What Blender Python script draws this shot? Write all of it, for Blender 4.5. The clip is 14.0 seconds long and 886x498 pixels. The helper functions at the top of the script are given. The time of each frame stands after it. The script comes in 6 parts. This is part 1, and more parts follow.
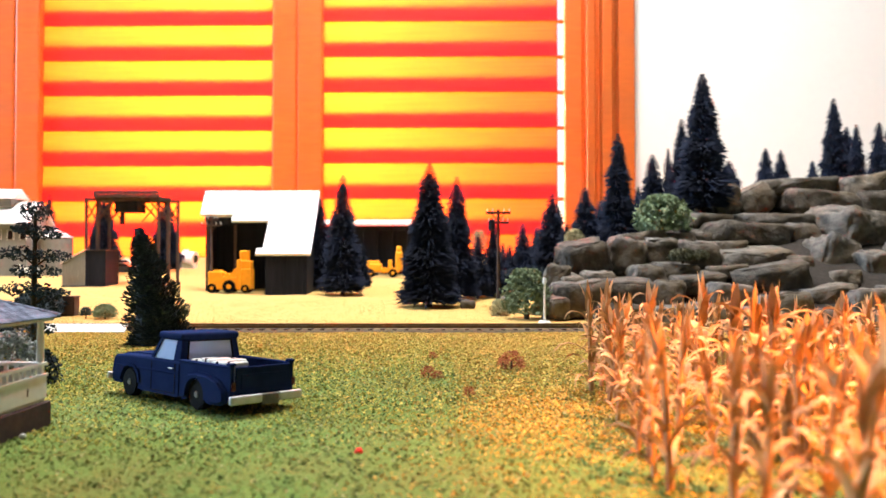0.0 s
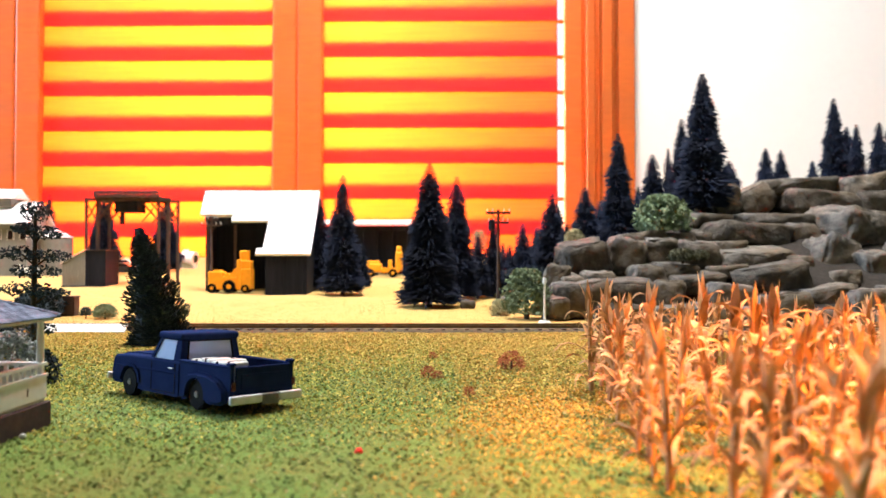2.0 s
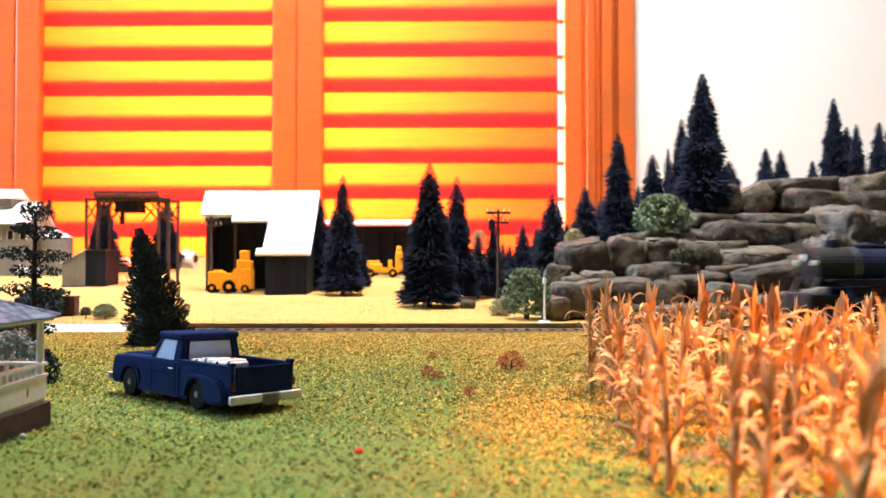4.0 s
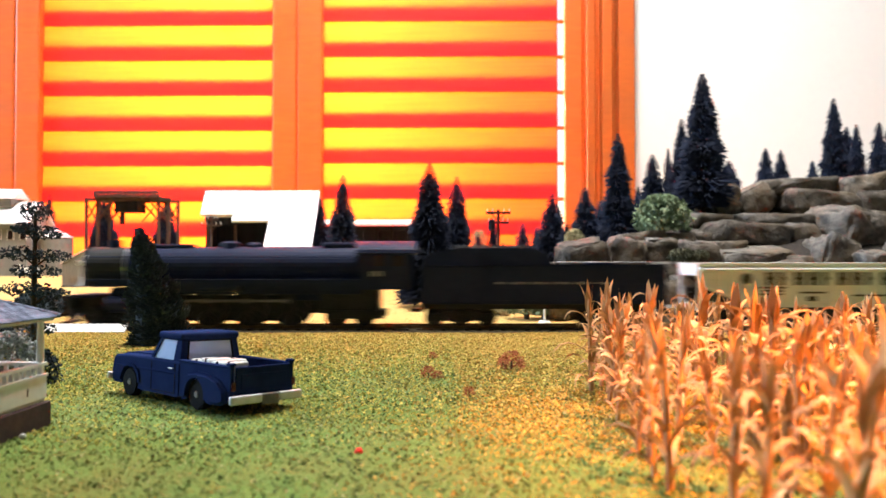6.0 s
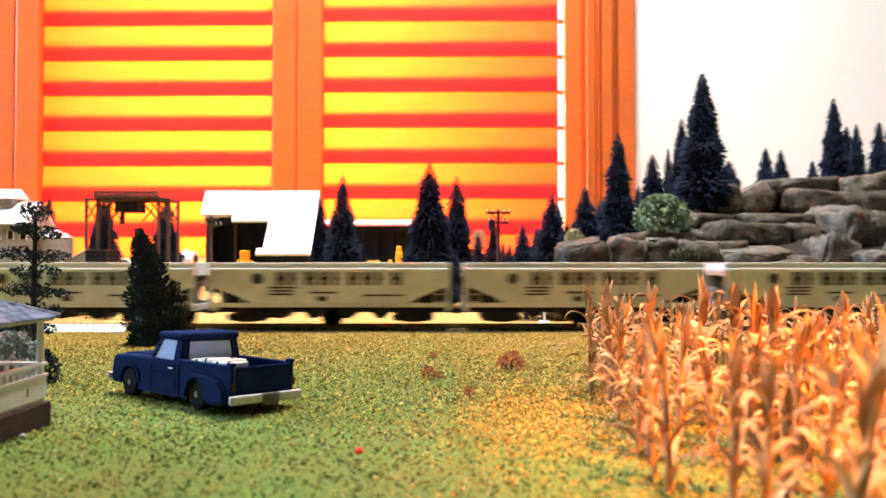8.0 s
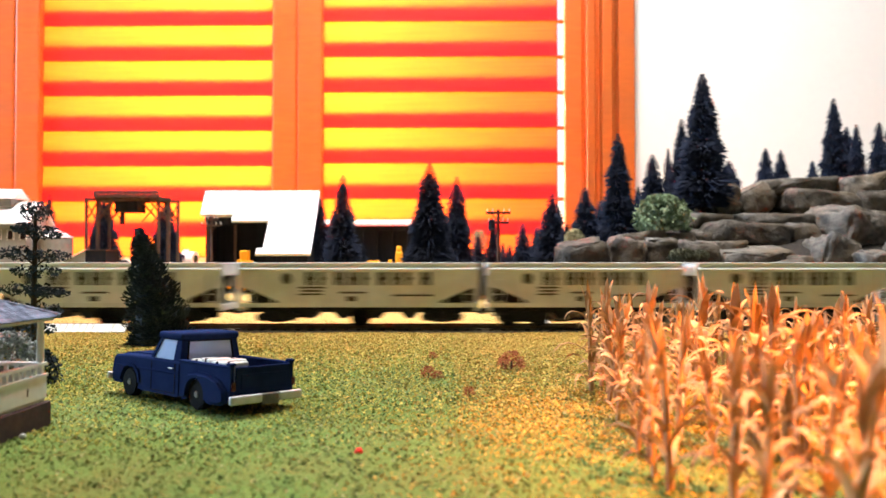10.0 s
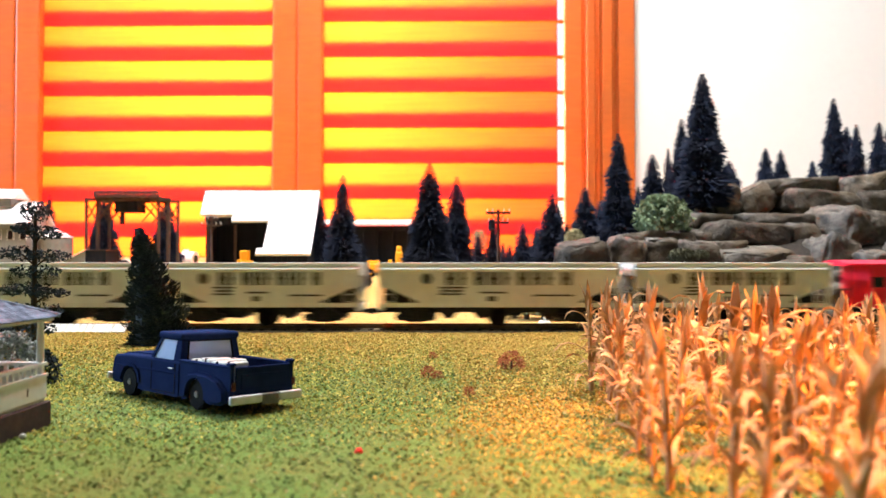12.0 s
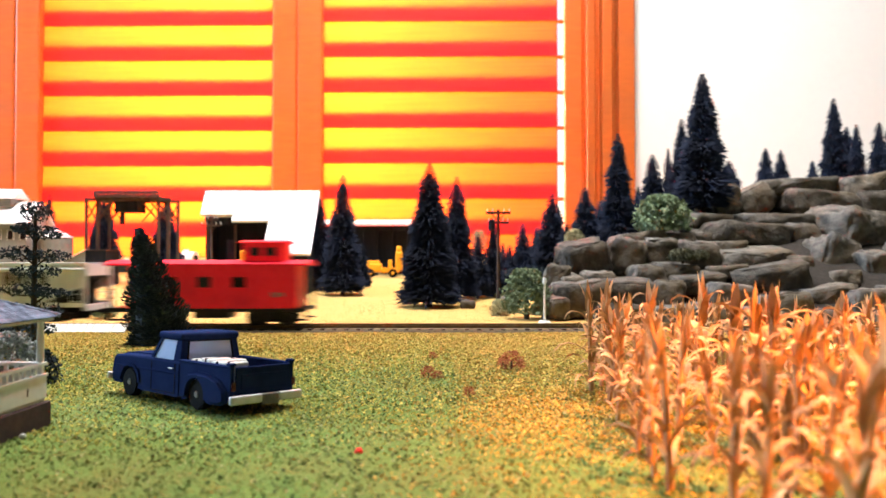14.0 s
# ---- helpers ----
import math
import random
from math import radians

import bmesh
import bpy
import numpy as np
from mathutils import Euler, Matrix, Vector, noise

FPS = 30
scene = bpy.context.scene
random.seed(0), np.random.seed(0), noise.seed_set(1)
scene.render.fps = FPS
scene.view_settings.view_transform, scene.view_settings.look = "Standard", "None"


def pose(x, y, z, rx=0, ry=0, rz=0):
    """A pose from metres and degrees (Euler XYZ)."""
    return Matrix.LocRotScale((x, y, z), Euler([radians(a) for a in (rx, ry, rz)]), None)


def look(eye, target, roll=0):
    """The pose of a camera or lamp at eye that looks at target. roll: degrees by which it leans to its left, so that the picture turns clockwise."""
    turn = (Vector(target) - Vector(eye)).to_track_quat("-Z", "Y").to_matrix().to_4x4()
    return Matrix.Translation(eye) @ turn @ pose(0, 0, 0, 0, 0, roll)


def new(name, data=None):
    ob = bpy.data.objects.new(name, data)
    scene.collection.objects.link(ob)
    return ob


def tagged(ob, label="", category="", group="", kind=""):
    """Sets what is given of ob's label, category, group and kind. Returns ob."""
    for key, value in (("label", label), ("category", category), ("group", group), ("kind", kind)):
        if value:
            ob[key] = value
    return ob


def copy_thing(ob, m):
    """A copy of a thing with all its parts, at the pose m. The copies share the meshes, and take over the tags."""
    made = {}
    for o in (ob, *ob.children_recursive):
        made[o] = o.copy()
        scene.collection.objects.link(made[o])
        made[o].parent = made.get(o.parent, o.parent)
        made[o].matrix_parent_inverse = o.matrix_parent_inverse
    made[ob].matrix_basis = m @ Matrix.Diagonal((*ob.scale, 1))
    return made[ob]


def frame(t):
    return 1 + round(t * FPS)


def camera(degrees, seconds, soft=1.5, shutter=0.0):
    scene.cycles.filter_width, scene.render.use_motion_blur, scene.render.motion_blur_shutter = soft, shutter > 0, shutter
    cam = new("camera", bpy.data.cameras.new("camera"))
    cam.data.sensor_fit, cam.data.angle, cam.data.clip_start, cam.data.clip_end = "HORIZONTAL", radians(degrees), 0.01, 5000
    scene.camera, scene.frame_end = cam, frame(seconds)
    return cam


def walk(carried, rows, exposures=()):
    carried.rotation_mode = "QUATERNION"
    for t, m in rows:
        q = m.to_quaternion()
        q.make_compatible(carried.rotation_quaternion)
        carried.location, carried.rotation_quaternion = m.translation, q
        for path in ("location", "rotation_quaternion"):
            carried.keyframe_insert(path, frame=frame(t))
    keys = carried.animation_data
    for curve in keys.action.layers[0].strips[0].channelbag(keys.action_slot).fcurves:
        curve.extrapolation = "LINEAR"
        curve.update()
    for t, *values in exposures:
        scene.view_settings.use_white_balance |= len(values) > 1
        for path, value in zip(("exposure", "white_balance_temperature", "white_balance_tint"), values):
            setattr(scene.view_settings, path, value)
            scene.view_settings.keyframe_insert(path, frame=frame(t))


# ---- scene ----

# The camera stands still on the layout's edge, 42 mm above the turf.
cam = camera(60, 14.0, soft=1.4, shutter=0.7)
EYE = pose(0, 0, 0.042, 91.0125, 0, 0)
walk(cam, [(0.0, EYE), (14.0, EYE)])
cam.data.dof.use_dof = True
cam.data.dof.focus_distance = 0.32
cam.data.dof.aperture_fstop = 24.0

# ---- light: daylight behind the shutters and from a side window, lamps on the ceiling ----
world = bpy.data.worlds.new("world")
scene.world = world
world.use_nodes = True
wn = world.node_tree
sky = wn.nodes.new("ShaderNodeTexSky")
sky.sky_type = "NISHITA"
sky.sun_disc = False
sky.sun_elevation = radians(40)
sky.sun_rotation = radians(20)
wn.links.new(sky.outputs[0], wn.nodes["Background"].inputs[0])
wn.nodes["Background"].inputs[1].default_value = 0.12


def area_lamp(name, m, sx, sy, watts, color):
    data = bpy.data.lights.new(name, "AREA")
    data.shape, data.size, data.size_y = "RECTANGLE", sx, sy
    data.energy, data.color = watts, color
    ob = new(name, data)
    ob.matrix_world = m
    return ob


area_lamp("window_daylight", look((-0.36, 1.80, 0.5), (-0.36, 1.0, 0.5)), 0.65, 1.6, 270, (1.0, 0.97, 0.92))
area_lamp("side_window_daylight", look((-2.72, 0.95, 1.0), (0.0, 0.5, 0.0)), 0.9, 0.8, 140, (0.55, 0.75, 1.0))
area_lamp("ceiling_lamp", look((0.0, 0.62, 1.38), (0.0, 0.62, 0.0)), 0.5, 0.5, 56, (1.0, 0.975, 0.96))
spot = bpy.data.lights.new("warm_track_light", "SPOT")
spot.energy, spot.color, spot.spot_size, spot.spot_blend, spot.shadow_soft_size = 125, (1.0, 0.28, 0.045), radians(25), 0.9, 0.02
new("warm_track_light", spot).matrix_world = look((0.31, 0.0, 0.5), (0.12, 0.155, 0.0))


# ---- materials ----
def material(name, c1, c2=None, scale=300.0, rough=0.7, metal=0.0, bump=0.3, depth=0.0005, stain=None, stain_scale=None,
             random_tint=0.0, translucent=0.0, stretch=(1, 1, 1), coat=0.0, through_colour=None, spec=0.22):
    """Grain at one scale, stains at a larger one, bump, and some variety from piece to piece."""
    m = bpy.data.materials.new(name)
    m.use_nodes = True
    nt = m.node_tree
    nodes, link = nt.nodes, nt.links.new
    bsdf = nodes["Principled BSDF"]
    co = nodes.new("ShaderNodeTexCoord")
    mp = nodes.new("ShaderNodeMapping")
    mp.inputs["Scale"].default_value = stretch
    link(co.outputs["Object"], mp.inputs["Vector"])
    fine = nodes.new("ShaderNodeTexNoise")
    fine.inputs["Scale"].default_value = scale
    fine.inputs["Detail"].default_value = 5
    link(mp.outputs[0], fine.inputs["Vector"])
    ramp = nodes.new("ShaderNodeMapRange")
    ramp.inputs[1].default_value, ramp.inputs[2].default_value = 0.32, 0.68
    link(fine.outputs[0], ramp.inputs[0])
    mix = nodes.new("ShaderNodeMix")
    mix.data_type = "RGBA"
    mix.inputs[6].default_value = (*c1, 1)
    mix.inputs[7].default_value = (*(c2 or [v * 0.7 for v in c1]), 1)
    link(ramp.outputs[0], mix.inputs[0])
    col = mix.outputs[2]
    big = nodes.new("ShaderNodeTexNoise")
    big.inputs["Scale"].default_value = stain_scale or scale / 7
    big.inputs["Detail"].default_value = 3
    link(mp.outputs[0], big.inputs["Vector"])
    r2 = nodes.new("ShaderNodeMapRange")
    r2.inputs[1].default_value, r2.inputs[2].default_value = 0.45, 0.75
    link(big.outputs[0], r2.inputs[0])
    mx = nodes.new("ShaderNodeMix")
    mx.data_type = "RGBA"
    link(r2.outputs[0], mx.inputs[0])
    link(col, mx.inputs[6])
    mx.inputs[7].default_value = (*(stain or [v * 0.75 for v in c1]), 1)
    col = mx.outputs[2]
    if random_tint:
        info = nodes.new("ShaderNodeObjectInfo")
        r3 = nodes.new("ShaderNodeMapRange")
        r3.inputs[3].default_value, r3.inputs[4].default_value = 1 - random_tint, 1 + random_tint
        link(info.outputs["Random"], r3.inputs[0])
        hsv = nodes.new("ShaderNodeHueSaturation")
        link(r3.outputs[0], hsv.inputs["Value"])
        link(col, hsv.inputs["Color"])
        col = hsv.outputs[0]
    link(col, bsdf.inputs["Base Color"])
    rr = nodes.new("ShaderNodeMapRange")
    rr.inputs[3].default_value, rr.inputs[4].default_value = max(rough - 0.12, 0.03), min(rough + 0.12, 1)
    link(big.outputs[0], rr.inputs[0])
    link(rr.outputs[0], bsdf.inputs["Roughness"])
    bsdf.inputs["Metallic"].default_value = metal
    bsdf.inputs["Specular IOR Level"].default_value = spec
    bsdf.inputs["Coat Weight"].default_value = coat
    if bump:
        b = nodes.new("ShaderNodeBump")
        b.inputs["Strength"].default_value = bump
        b.inputs["Distance"].default_value = depth
        link(fine.outputs[0], b.inputs["Height"])
        link(b.outputs[0], bsdf.inputs["Normal"])
    if translucent:
        tr = nodes.new("ShaderNodeBsdfTranslucent")
        if through_colour:
            grain = nodes.new("ShaderNodeMix")
            grain.data_type = "RGBA"
            grain.inputs[6].default_value = (*[v * 1.04 for v in through_colour], 1)
            grain.inputs[7].default_value = (*[v * 0.86 for v in through_colour], 1)
            link(ramp.outputs[0], grain.inputs[0])
            link(grain.outputs[2], tr.inputs[0])
        else:
            link(col, tr.inputs[0])
        sh = nodes.new("ShaderNodeMixShader")
        sh.inputs[0].default_value = translucent
        link(bsdf.outputs[0], sh.inputs[1])
        link(tr.outputs[0], sh.inputs[2])
        link(sh.outputs[0], nodes["Material Output"].inputs["Surface"])
    return m


WALL = material("white_wall_paint", (0.8, 0.79, 0.77), (0.78, 0.77, 0.755), 60, 0.8, bump=0.1, stain=(0.785, 0.775, 0.755))
CEIL = material("ceiling_paint", (0.6, 0.59, 0.56), (0.56, 0.55, 0.52), 40, 0.9, bump=0.1)
# Tone of the unseen walls, picked for how much fill light they bounce.
TAN_WALL = material("tan_bounce_wall", (0.37, 0.35, 0.32), (0.33, 0.31, 0.28), 40, 0.85, bump=0.1)
FLOOR = material("floor_boards", (0.25, 0.16, 0.09), (0.18, 0.11, 0.06), 12, 0.5, stretch=(1, 8, 1))
SHUTTER = material("stained_shutter_wood", (0.64, 0.14, 0.025), (0.57, 0.12, 0.022), 30, 0.45, bump=0.05, stretch=(1, 1, 6), stain=(0.5, 0.12, 0.03),
                   translucent=0.2, through_colour=(0.62, 0.15, 0.01))
SLAT = material("thin_orange_slat", (0.5, 0.07, 0.12), (0.46, 0.06, 0.1), 25, 0.5, bump=0.05, stretch=(0.3, 1, 12), stain=(0.5, 0.07, 0.1),
                translucent=0.8, through_colour=(0.74, 0.2, 0.035))
TURF = material("turf", (0.065, 0.13, 0.018), (0.13, 0.18, 0.035), 900, 0.95, bump=0.9, depth=0.001, stain=(0.12, 0.13, 0.03), stain_scale=25)
YARD = material("yard_dirt", (0.5, 0.33, 0.11), (0.43, 0.28, 0.085), 500, 0.95, bump=0.4, depth=0.0006, stain=(0.46, 0.3, 0.09), stain_scale=12)
BALLAST = material("ballast", (0.085, 0.062, 0.03), (0.035, 0.026, 0.014), 900, 0.95, bump=0.9, depth=0.001)
RAIL = material("rail_steel", (0.22, 0.17, 0.1), (0.16, 0.12, 0.07), 300, 0.5, metal=1.0, bump=0.05)
TIE = material("tie_wood", (0.06, 0.04, 0.03), (0.1, 0.07, 0.05), 900, 0.8, random_tint=0.3)
PINE = material("pine_needles", (0.009, 0.012, 0.032), (0.014, 0.019, 0.032), 500, 0.95, bump=0.3, stain=(0.011, 0.014, 0.024), random_tint=0.2)
BARK = material("bark", (0.06, 0.04, 0.025), (0.035, 0.025, 0.018), 700, 0.9)
SHRUB = material("shrub_foam", (0.12, 0.17, 0.09), (0.2, 0.24, 0.13), 600, 0.95, bump=0.6, random_tint=0.3)
ROCK = material("stacked_stone", (0.155, 0.135, 0.112), (0.042, 0.039, 0.038), 110, 0.85, bump=1.0, depth=0.003, stain=(0.11, 0.08, 0.048), stain_scale=30, random_tint=0.35)
# Earth core painted near black, standing in for shade in the stone gaps.
EARTH = material("gap_shade_earth", (0.035, 0.028, 0.022), (0.02, 0.016, 0.014), 300, 0.95, bump=0.7)
CORN = material("dry_corn_paper", (0.60, 0.36, 0.16), (0.30, 0.15, 0.06), 250, 0.75, bump=0.3, stain=(0.36, 0.18, 0.08), stretch=(1, 1, 0.3), random_tint=0.42, translucent=0.12)


# ---- mesh helpers ----
def part(name, bm, mat, parent=None, label="", m=None, smooth=False):
    """Links a bmesh as one mesh object, under a thing or a part."""
    me = bpy.data.meshes.new(name)
    bm.to_mesh(me)
    bm.free()
    if smooth:
        me.shade_smooth()
    me.materials.append(mat)
    ob = new(name, me)
    ob.parent = parent
    if m is not None:
        ob.matrix_local = m
    return tagged(ob, label)


def again(ob, m):
    """Another object on the same mesh under the same parent."""
    o = ob.copy()
    scene.collection.objects.link(o)
    o.matrix_local = m
    return o


def thing(name, m, label, category, group=""):
    ob = new(name)
    ob.empty_display_size = 0.01
    ob.matrix_world = m
    return tagged(ob, label, category, group)


def box(bm, x0, x1, y0, y1, z0, z1, bevel=0.0):
    r = bmesh.ops.create_cube(bm, size=1.0, matrix=Matrix.Translation(((x0 + x1) / 2, (y0 + y1) / 2, (z0 + z1) / 2)) @ Matrix.Diagonal((x1 - x0, y1 - y0, z1 - z0, 1)))
    if bevel:
        edges = list({e for v in r["verts"] for e in v.link_edges})
        bmesh.ops.bevel(bm, geom=edges, offset=bevel, segments=2, affect="EDGES", profile=0.5)
    return bm


def boxes(*specs, bevel=0.0):
    bm = bmesh.new()
    for s in specs:
        box(bm, *s, bevel=bevel)
    return bm


def cyl(bm, p, q, r1, r2=None, seg=12):
    """A tapered round bar from p to q."""
    p, q = Vector(p), Vector(q)
    m = Matrix.Translation((p + q) / 2) @ (q - p).to_track_quat("Z", "Y").to_matrix().to_4x4()
    bmesh.ops.create_cone(bm, cap_ends=True, segments=seg, radius1=r1, radius2=r1 if r2 is None else r2, depth=(q - p).length, matrix=m)
    return bm


def rod(p, q, r1, r2=None, seg=12):
    return cyl(bmesh.new(), p, q, r1, r2, seg)


def prism(bm, outline, x0, x1):
    """A (y, z) outline drawn out along x from x0 to x1."""
    a = [bm.verts.new((x0, y, z)) for y, z in outline]
    b = [bm.verts.new((x1, y, z)) for y, z in outline]
    n = len(a)
    for i in range(n):
        bm.faces.new((a[i], a[(i + 1) % n], b[(i + 1) % n], b[i]))
    bm.faces.new(a[::-1])
    bm.faces.new(b)
    bmesh.ops.recalc_face_normals(bm, faces=bm.faces[:])
    return bm


def slab(bm, outline, y0, y1):
    """A (x, z) outline drawn out along y from y0 to y1."""
    a = [bm.verts.new((x, y0, z)) for x, z in outline]
    b = [bm.verts.new((x, y1, z)) for x, z in outline]
    n = len(a)
    for i in range(n):
        bm.faces.new((a[i], a[(i + 1) % n], b[(i + 1) % n], b[i]))
    bm.faces.new(a[::-1])
    bm.faces.new(b)
    bmesh.ops.recalc_face_normals(bm, faces=bm.faces[:])
    return bm


def structure(name, bm, mat, label, category="structure"):
    return tagged(part(name, bm, mat), label, category, kind="structure")


# ---- the room ----
WY = 1.53
structure("floor", boxes((-2.9, 4.3, -3.0, 1.7, -1.05, -0.95)), FLOOR, "brown wooden floor of the room", "floor")
structure("ceiling", boxes((-2.9, 4.3, -3.0, 1.7, 1.5, 1.6)), CEIL, "plain off-white painted ceiling", "ceiling")
# East, south and west walls are added out of view to shape the bounce.
structure("wall_east", boxes((4.2, 4.3, -2.9, WY, -0.95, 1.5)), TAN_WALL, "unseen tan wall toned to set the bounced light", "wall")
structure("wall_south", boxes((-2.9, 4.3, -3.0, -2.9, -0.95, 1.5)), TAN_WALL, "unseen tan wall toned to set the bounced light", "wall")
structure("wall_west", boxes((-2.9, -2.8, -2.9, 0.1, -0.95, 1.5), (-2.9, -2.8, 1.4, WY, -0.95, 1.5), (-2.9, -2.8, 0.1, 1.4, -0.95, 0.2),
                             (-2.9, -2.8, 0.1, 1.4, 1.4, 1.5)), TAN_WALL, "unseen tan wall with a side window opening, toned for bounce", "wall")
WX0, WX1, WZ0, WZ1 = -1.75, 0.3175, -0.28, 1.3
structure("wall_north", boxes((-2.9, WX0, WY, WY + 0.12, -0.95, 1.5), (WX1, 4.3, WY, WY + 0.12, -0.95, 1.5), (WX0, WX1, WY, WY + 0.12, -0.95, WZ0),
                              (WX0, WX1, WY, WY + 0.12, WZ1, 1.5)), WALL, "bright white wall beside the shuttered window", "wall")


def shutters():
    y = 1.5
    win = tagged(new("window_1"), "orange stained louvred shutters glowing with daylight", "window", kind="structure")
    # casing on the wall, with steps and deep grooves
    for x0, x1, d in ((0.2835, 0.3010, 0.026), (0.3115, 0.3340, 0.034), (0.3445, 0.3775, 0.030)):
        part("casing_strip", boxes((x0, x1, WY - d, WY - 0.001, WZ0 - 0.05, WZ1 + 0.05), bevel=0.003), SHUTTER, win)
    part("casing_backing", boxes((0.262, 0.3765, WY - 0.009, WY + 0.004, WZ0 - 0.05, WZ1 + 0.05)), SHUTTER, win)
    # stiles
    for x0, x1 in ((-0.8332, -0.7846), (-0.3326, -0.2851), (-0.2840, -0.2343), (0.2365, 0.2725)):
        part("stile", boxes((x0, x1, y - 0.014, y + 0.014, WZ0, WZ1), bevel=0.004), SHUTTER, win)
    for x0, x1 in ((-0.2917, -0.2762), (-0.8442, -0.8243)):
        part("rebate_strip", boxes((x0, x1, y + 0.0145, y + 0.02, WZ0, WZ1)), SHUTTER, win)
    for k in range(22):
        z = -0.2561 + k * 0.0698
        part("louvre_pin", boxes((0.2225, 0.2375, y - 0.004, y + 0.004, z, z + 0.007), bevel=0.002), SHUTTER, win)
    part("side_panel", boxes((-1.3304, -0.8354, y - 0.012, y + 0.012, WZ0, WZ1), bevel=0.004), SHUTTER, win)
    # louvre blades that lap over one another, upper edges leaning away from the room
    half, n = 0.0500, 8
    pts = [(half * (2 * i / n - 1), 0.0011 * (1 - (2 * i / n - 1) ** 2) + 0.0004) for i in range(n + 1)]
    outline = [(t, q) for q, t in pts] + [(-t, q) for q, t in reversed(pts)]
    for x0, x1, tilt, base, pitch in ((-0.7866, -0.3317, 3.4, -0.2032, 0.0690), (-0.2363, 0.2238, 3.4, -0.2026, 0.0698)):
        first = None
        for k in range(22):
            m = pose((x0 + x1) / 2, y, base + k * pitch, -tilt, 0, -0.9)
            if first is None:
                first = part("louvre", prism(bmesh.new(), outline, (x0 - x1) / 2, (x1 - x0) / 2), SLAT, win, m=m)
            else:
                again(first, m)


shutters()


# ---- the layout: one board with turf, track and yard ----
def yard_height(y):
    return max(0.0, 0.0018 + (y - 0.6) * 0.06) if y > 0.57 else 0.0


def ground_height(x, y):
    n = noise.noise((x * 9, y * 9, 0.3)) * 0.0016 + noise.noise((x * 40, y * 40, 2.0)) * 0.0006
    return yard_height(y) + n * min(1.0, abs(y - 0.485) / 0.05) - 0.0004


def ground():
    bm = bmesh.new()
    xs = np.concatenate((np.linspace(-2.5, -0.85, 20), np.linspace(-0.8, 0.9, 120), np.linspace(0.95, 3.6, 30)))
    ys = np.concatenate((np.linspace(-0.25, 0.55, 90), np.linspace(0.56, 1.45, 60)))
    grid = []
    for y in ys:
        row = []
        for x in xs:
            row.append(bm.verts.new((x, y, ground_height(x, y))))
        grid.append(row)
    for j in range(len(ys) - 1):
        for i in range(len(xs) - 1):
            f = bm.faces.new((grid[j][i], grid[j][i + 1], grid[j + 1][i + 1], grid[j + 1][i]))
            f.material_index = 1 if ys[j] > 0.47 else 0
    ob = structure("ground", bm, TURF, "green and straw turf running into a pale dirt yard", "ground")
    ob.data.materials.append(YARD)
    ob.data.shade_smooth()
    structure("table_top", boxes((-2.5, 3.6, -0.25, 1.45, -0.06, -0.012)), FLOOR, "wooden board under the model landscape", "table")


ground()
TRACK_Y, RAIL_Z = 0.485, 0.003


def railway():
    bed = [(-0.03, -0.001), (-0.021, 0.0006), (0.021, 0.0006), (0.03, -0.001)]
    bm = prism(bmesh.new(), [(TRACK_Y + a, b) for a, b in bed], -2.5, 3.6)
    bm.faces.ensure_lookup_table()
    tagged(part("roadbed", bm, BALLAST), "dark stone ballast under the rails", "ballast", kind="structure")
    track = thing("railway_track", pose(0, TRACK_Y, 0), "model railway track with steel rails on dark ties", "track")
    prof = [(-0.0012, 0.0009), (0.0012, 0.0009), (0.0004, 0.0014), (0.0006, 0.003), (-0.0006, 0.003), (-0.0004, 0.0014)]
    for s in (-0.0083, 0.0083):
        part("rail", prism(bmesh.new(), [(s + a, b) for a, b in prof], -2.5, 3.6), RAIL, track)
    first = None
    n = 0
    for k in range(-48, 72):
        m = pose(k * 0.0074, 0, 0.0002)
        if first is None:
            first = part("tie", boxes((-0.0013, 0.0013, -0.0155, 0.0155, 0, 0.0012)), TIE, track, m=m)
        else:
            again(first, m)
    rest = bmesh.new()
    for k in list(range(-337, -48)) + list(range(72, 486)):
        box(rest, k * 0.0074 - 0.0013, k * 0.0074 + 0.0013, -0.0155, 0.0155, 0.0002, 0.0014)
    tagged(part("far_ties", rest, TIE, track), kind="stuff")


railway()


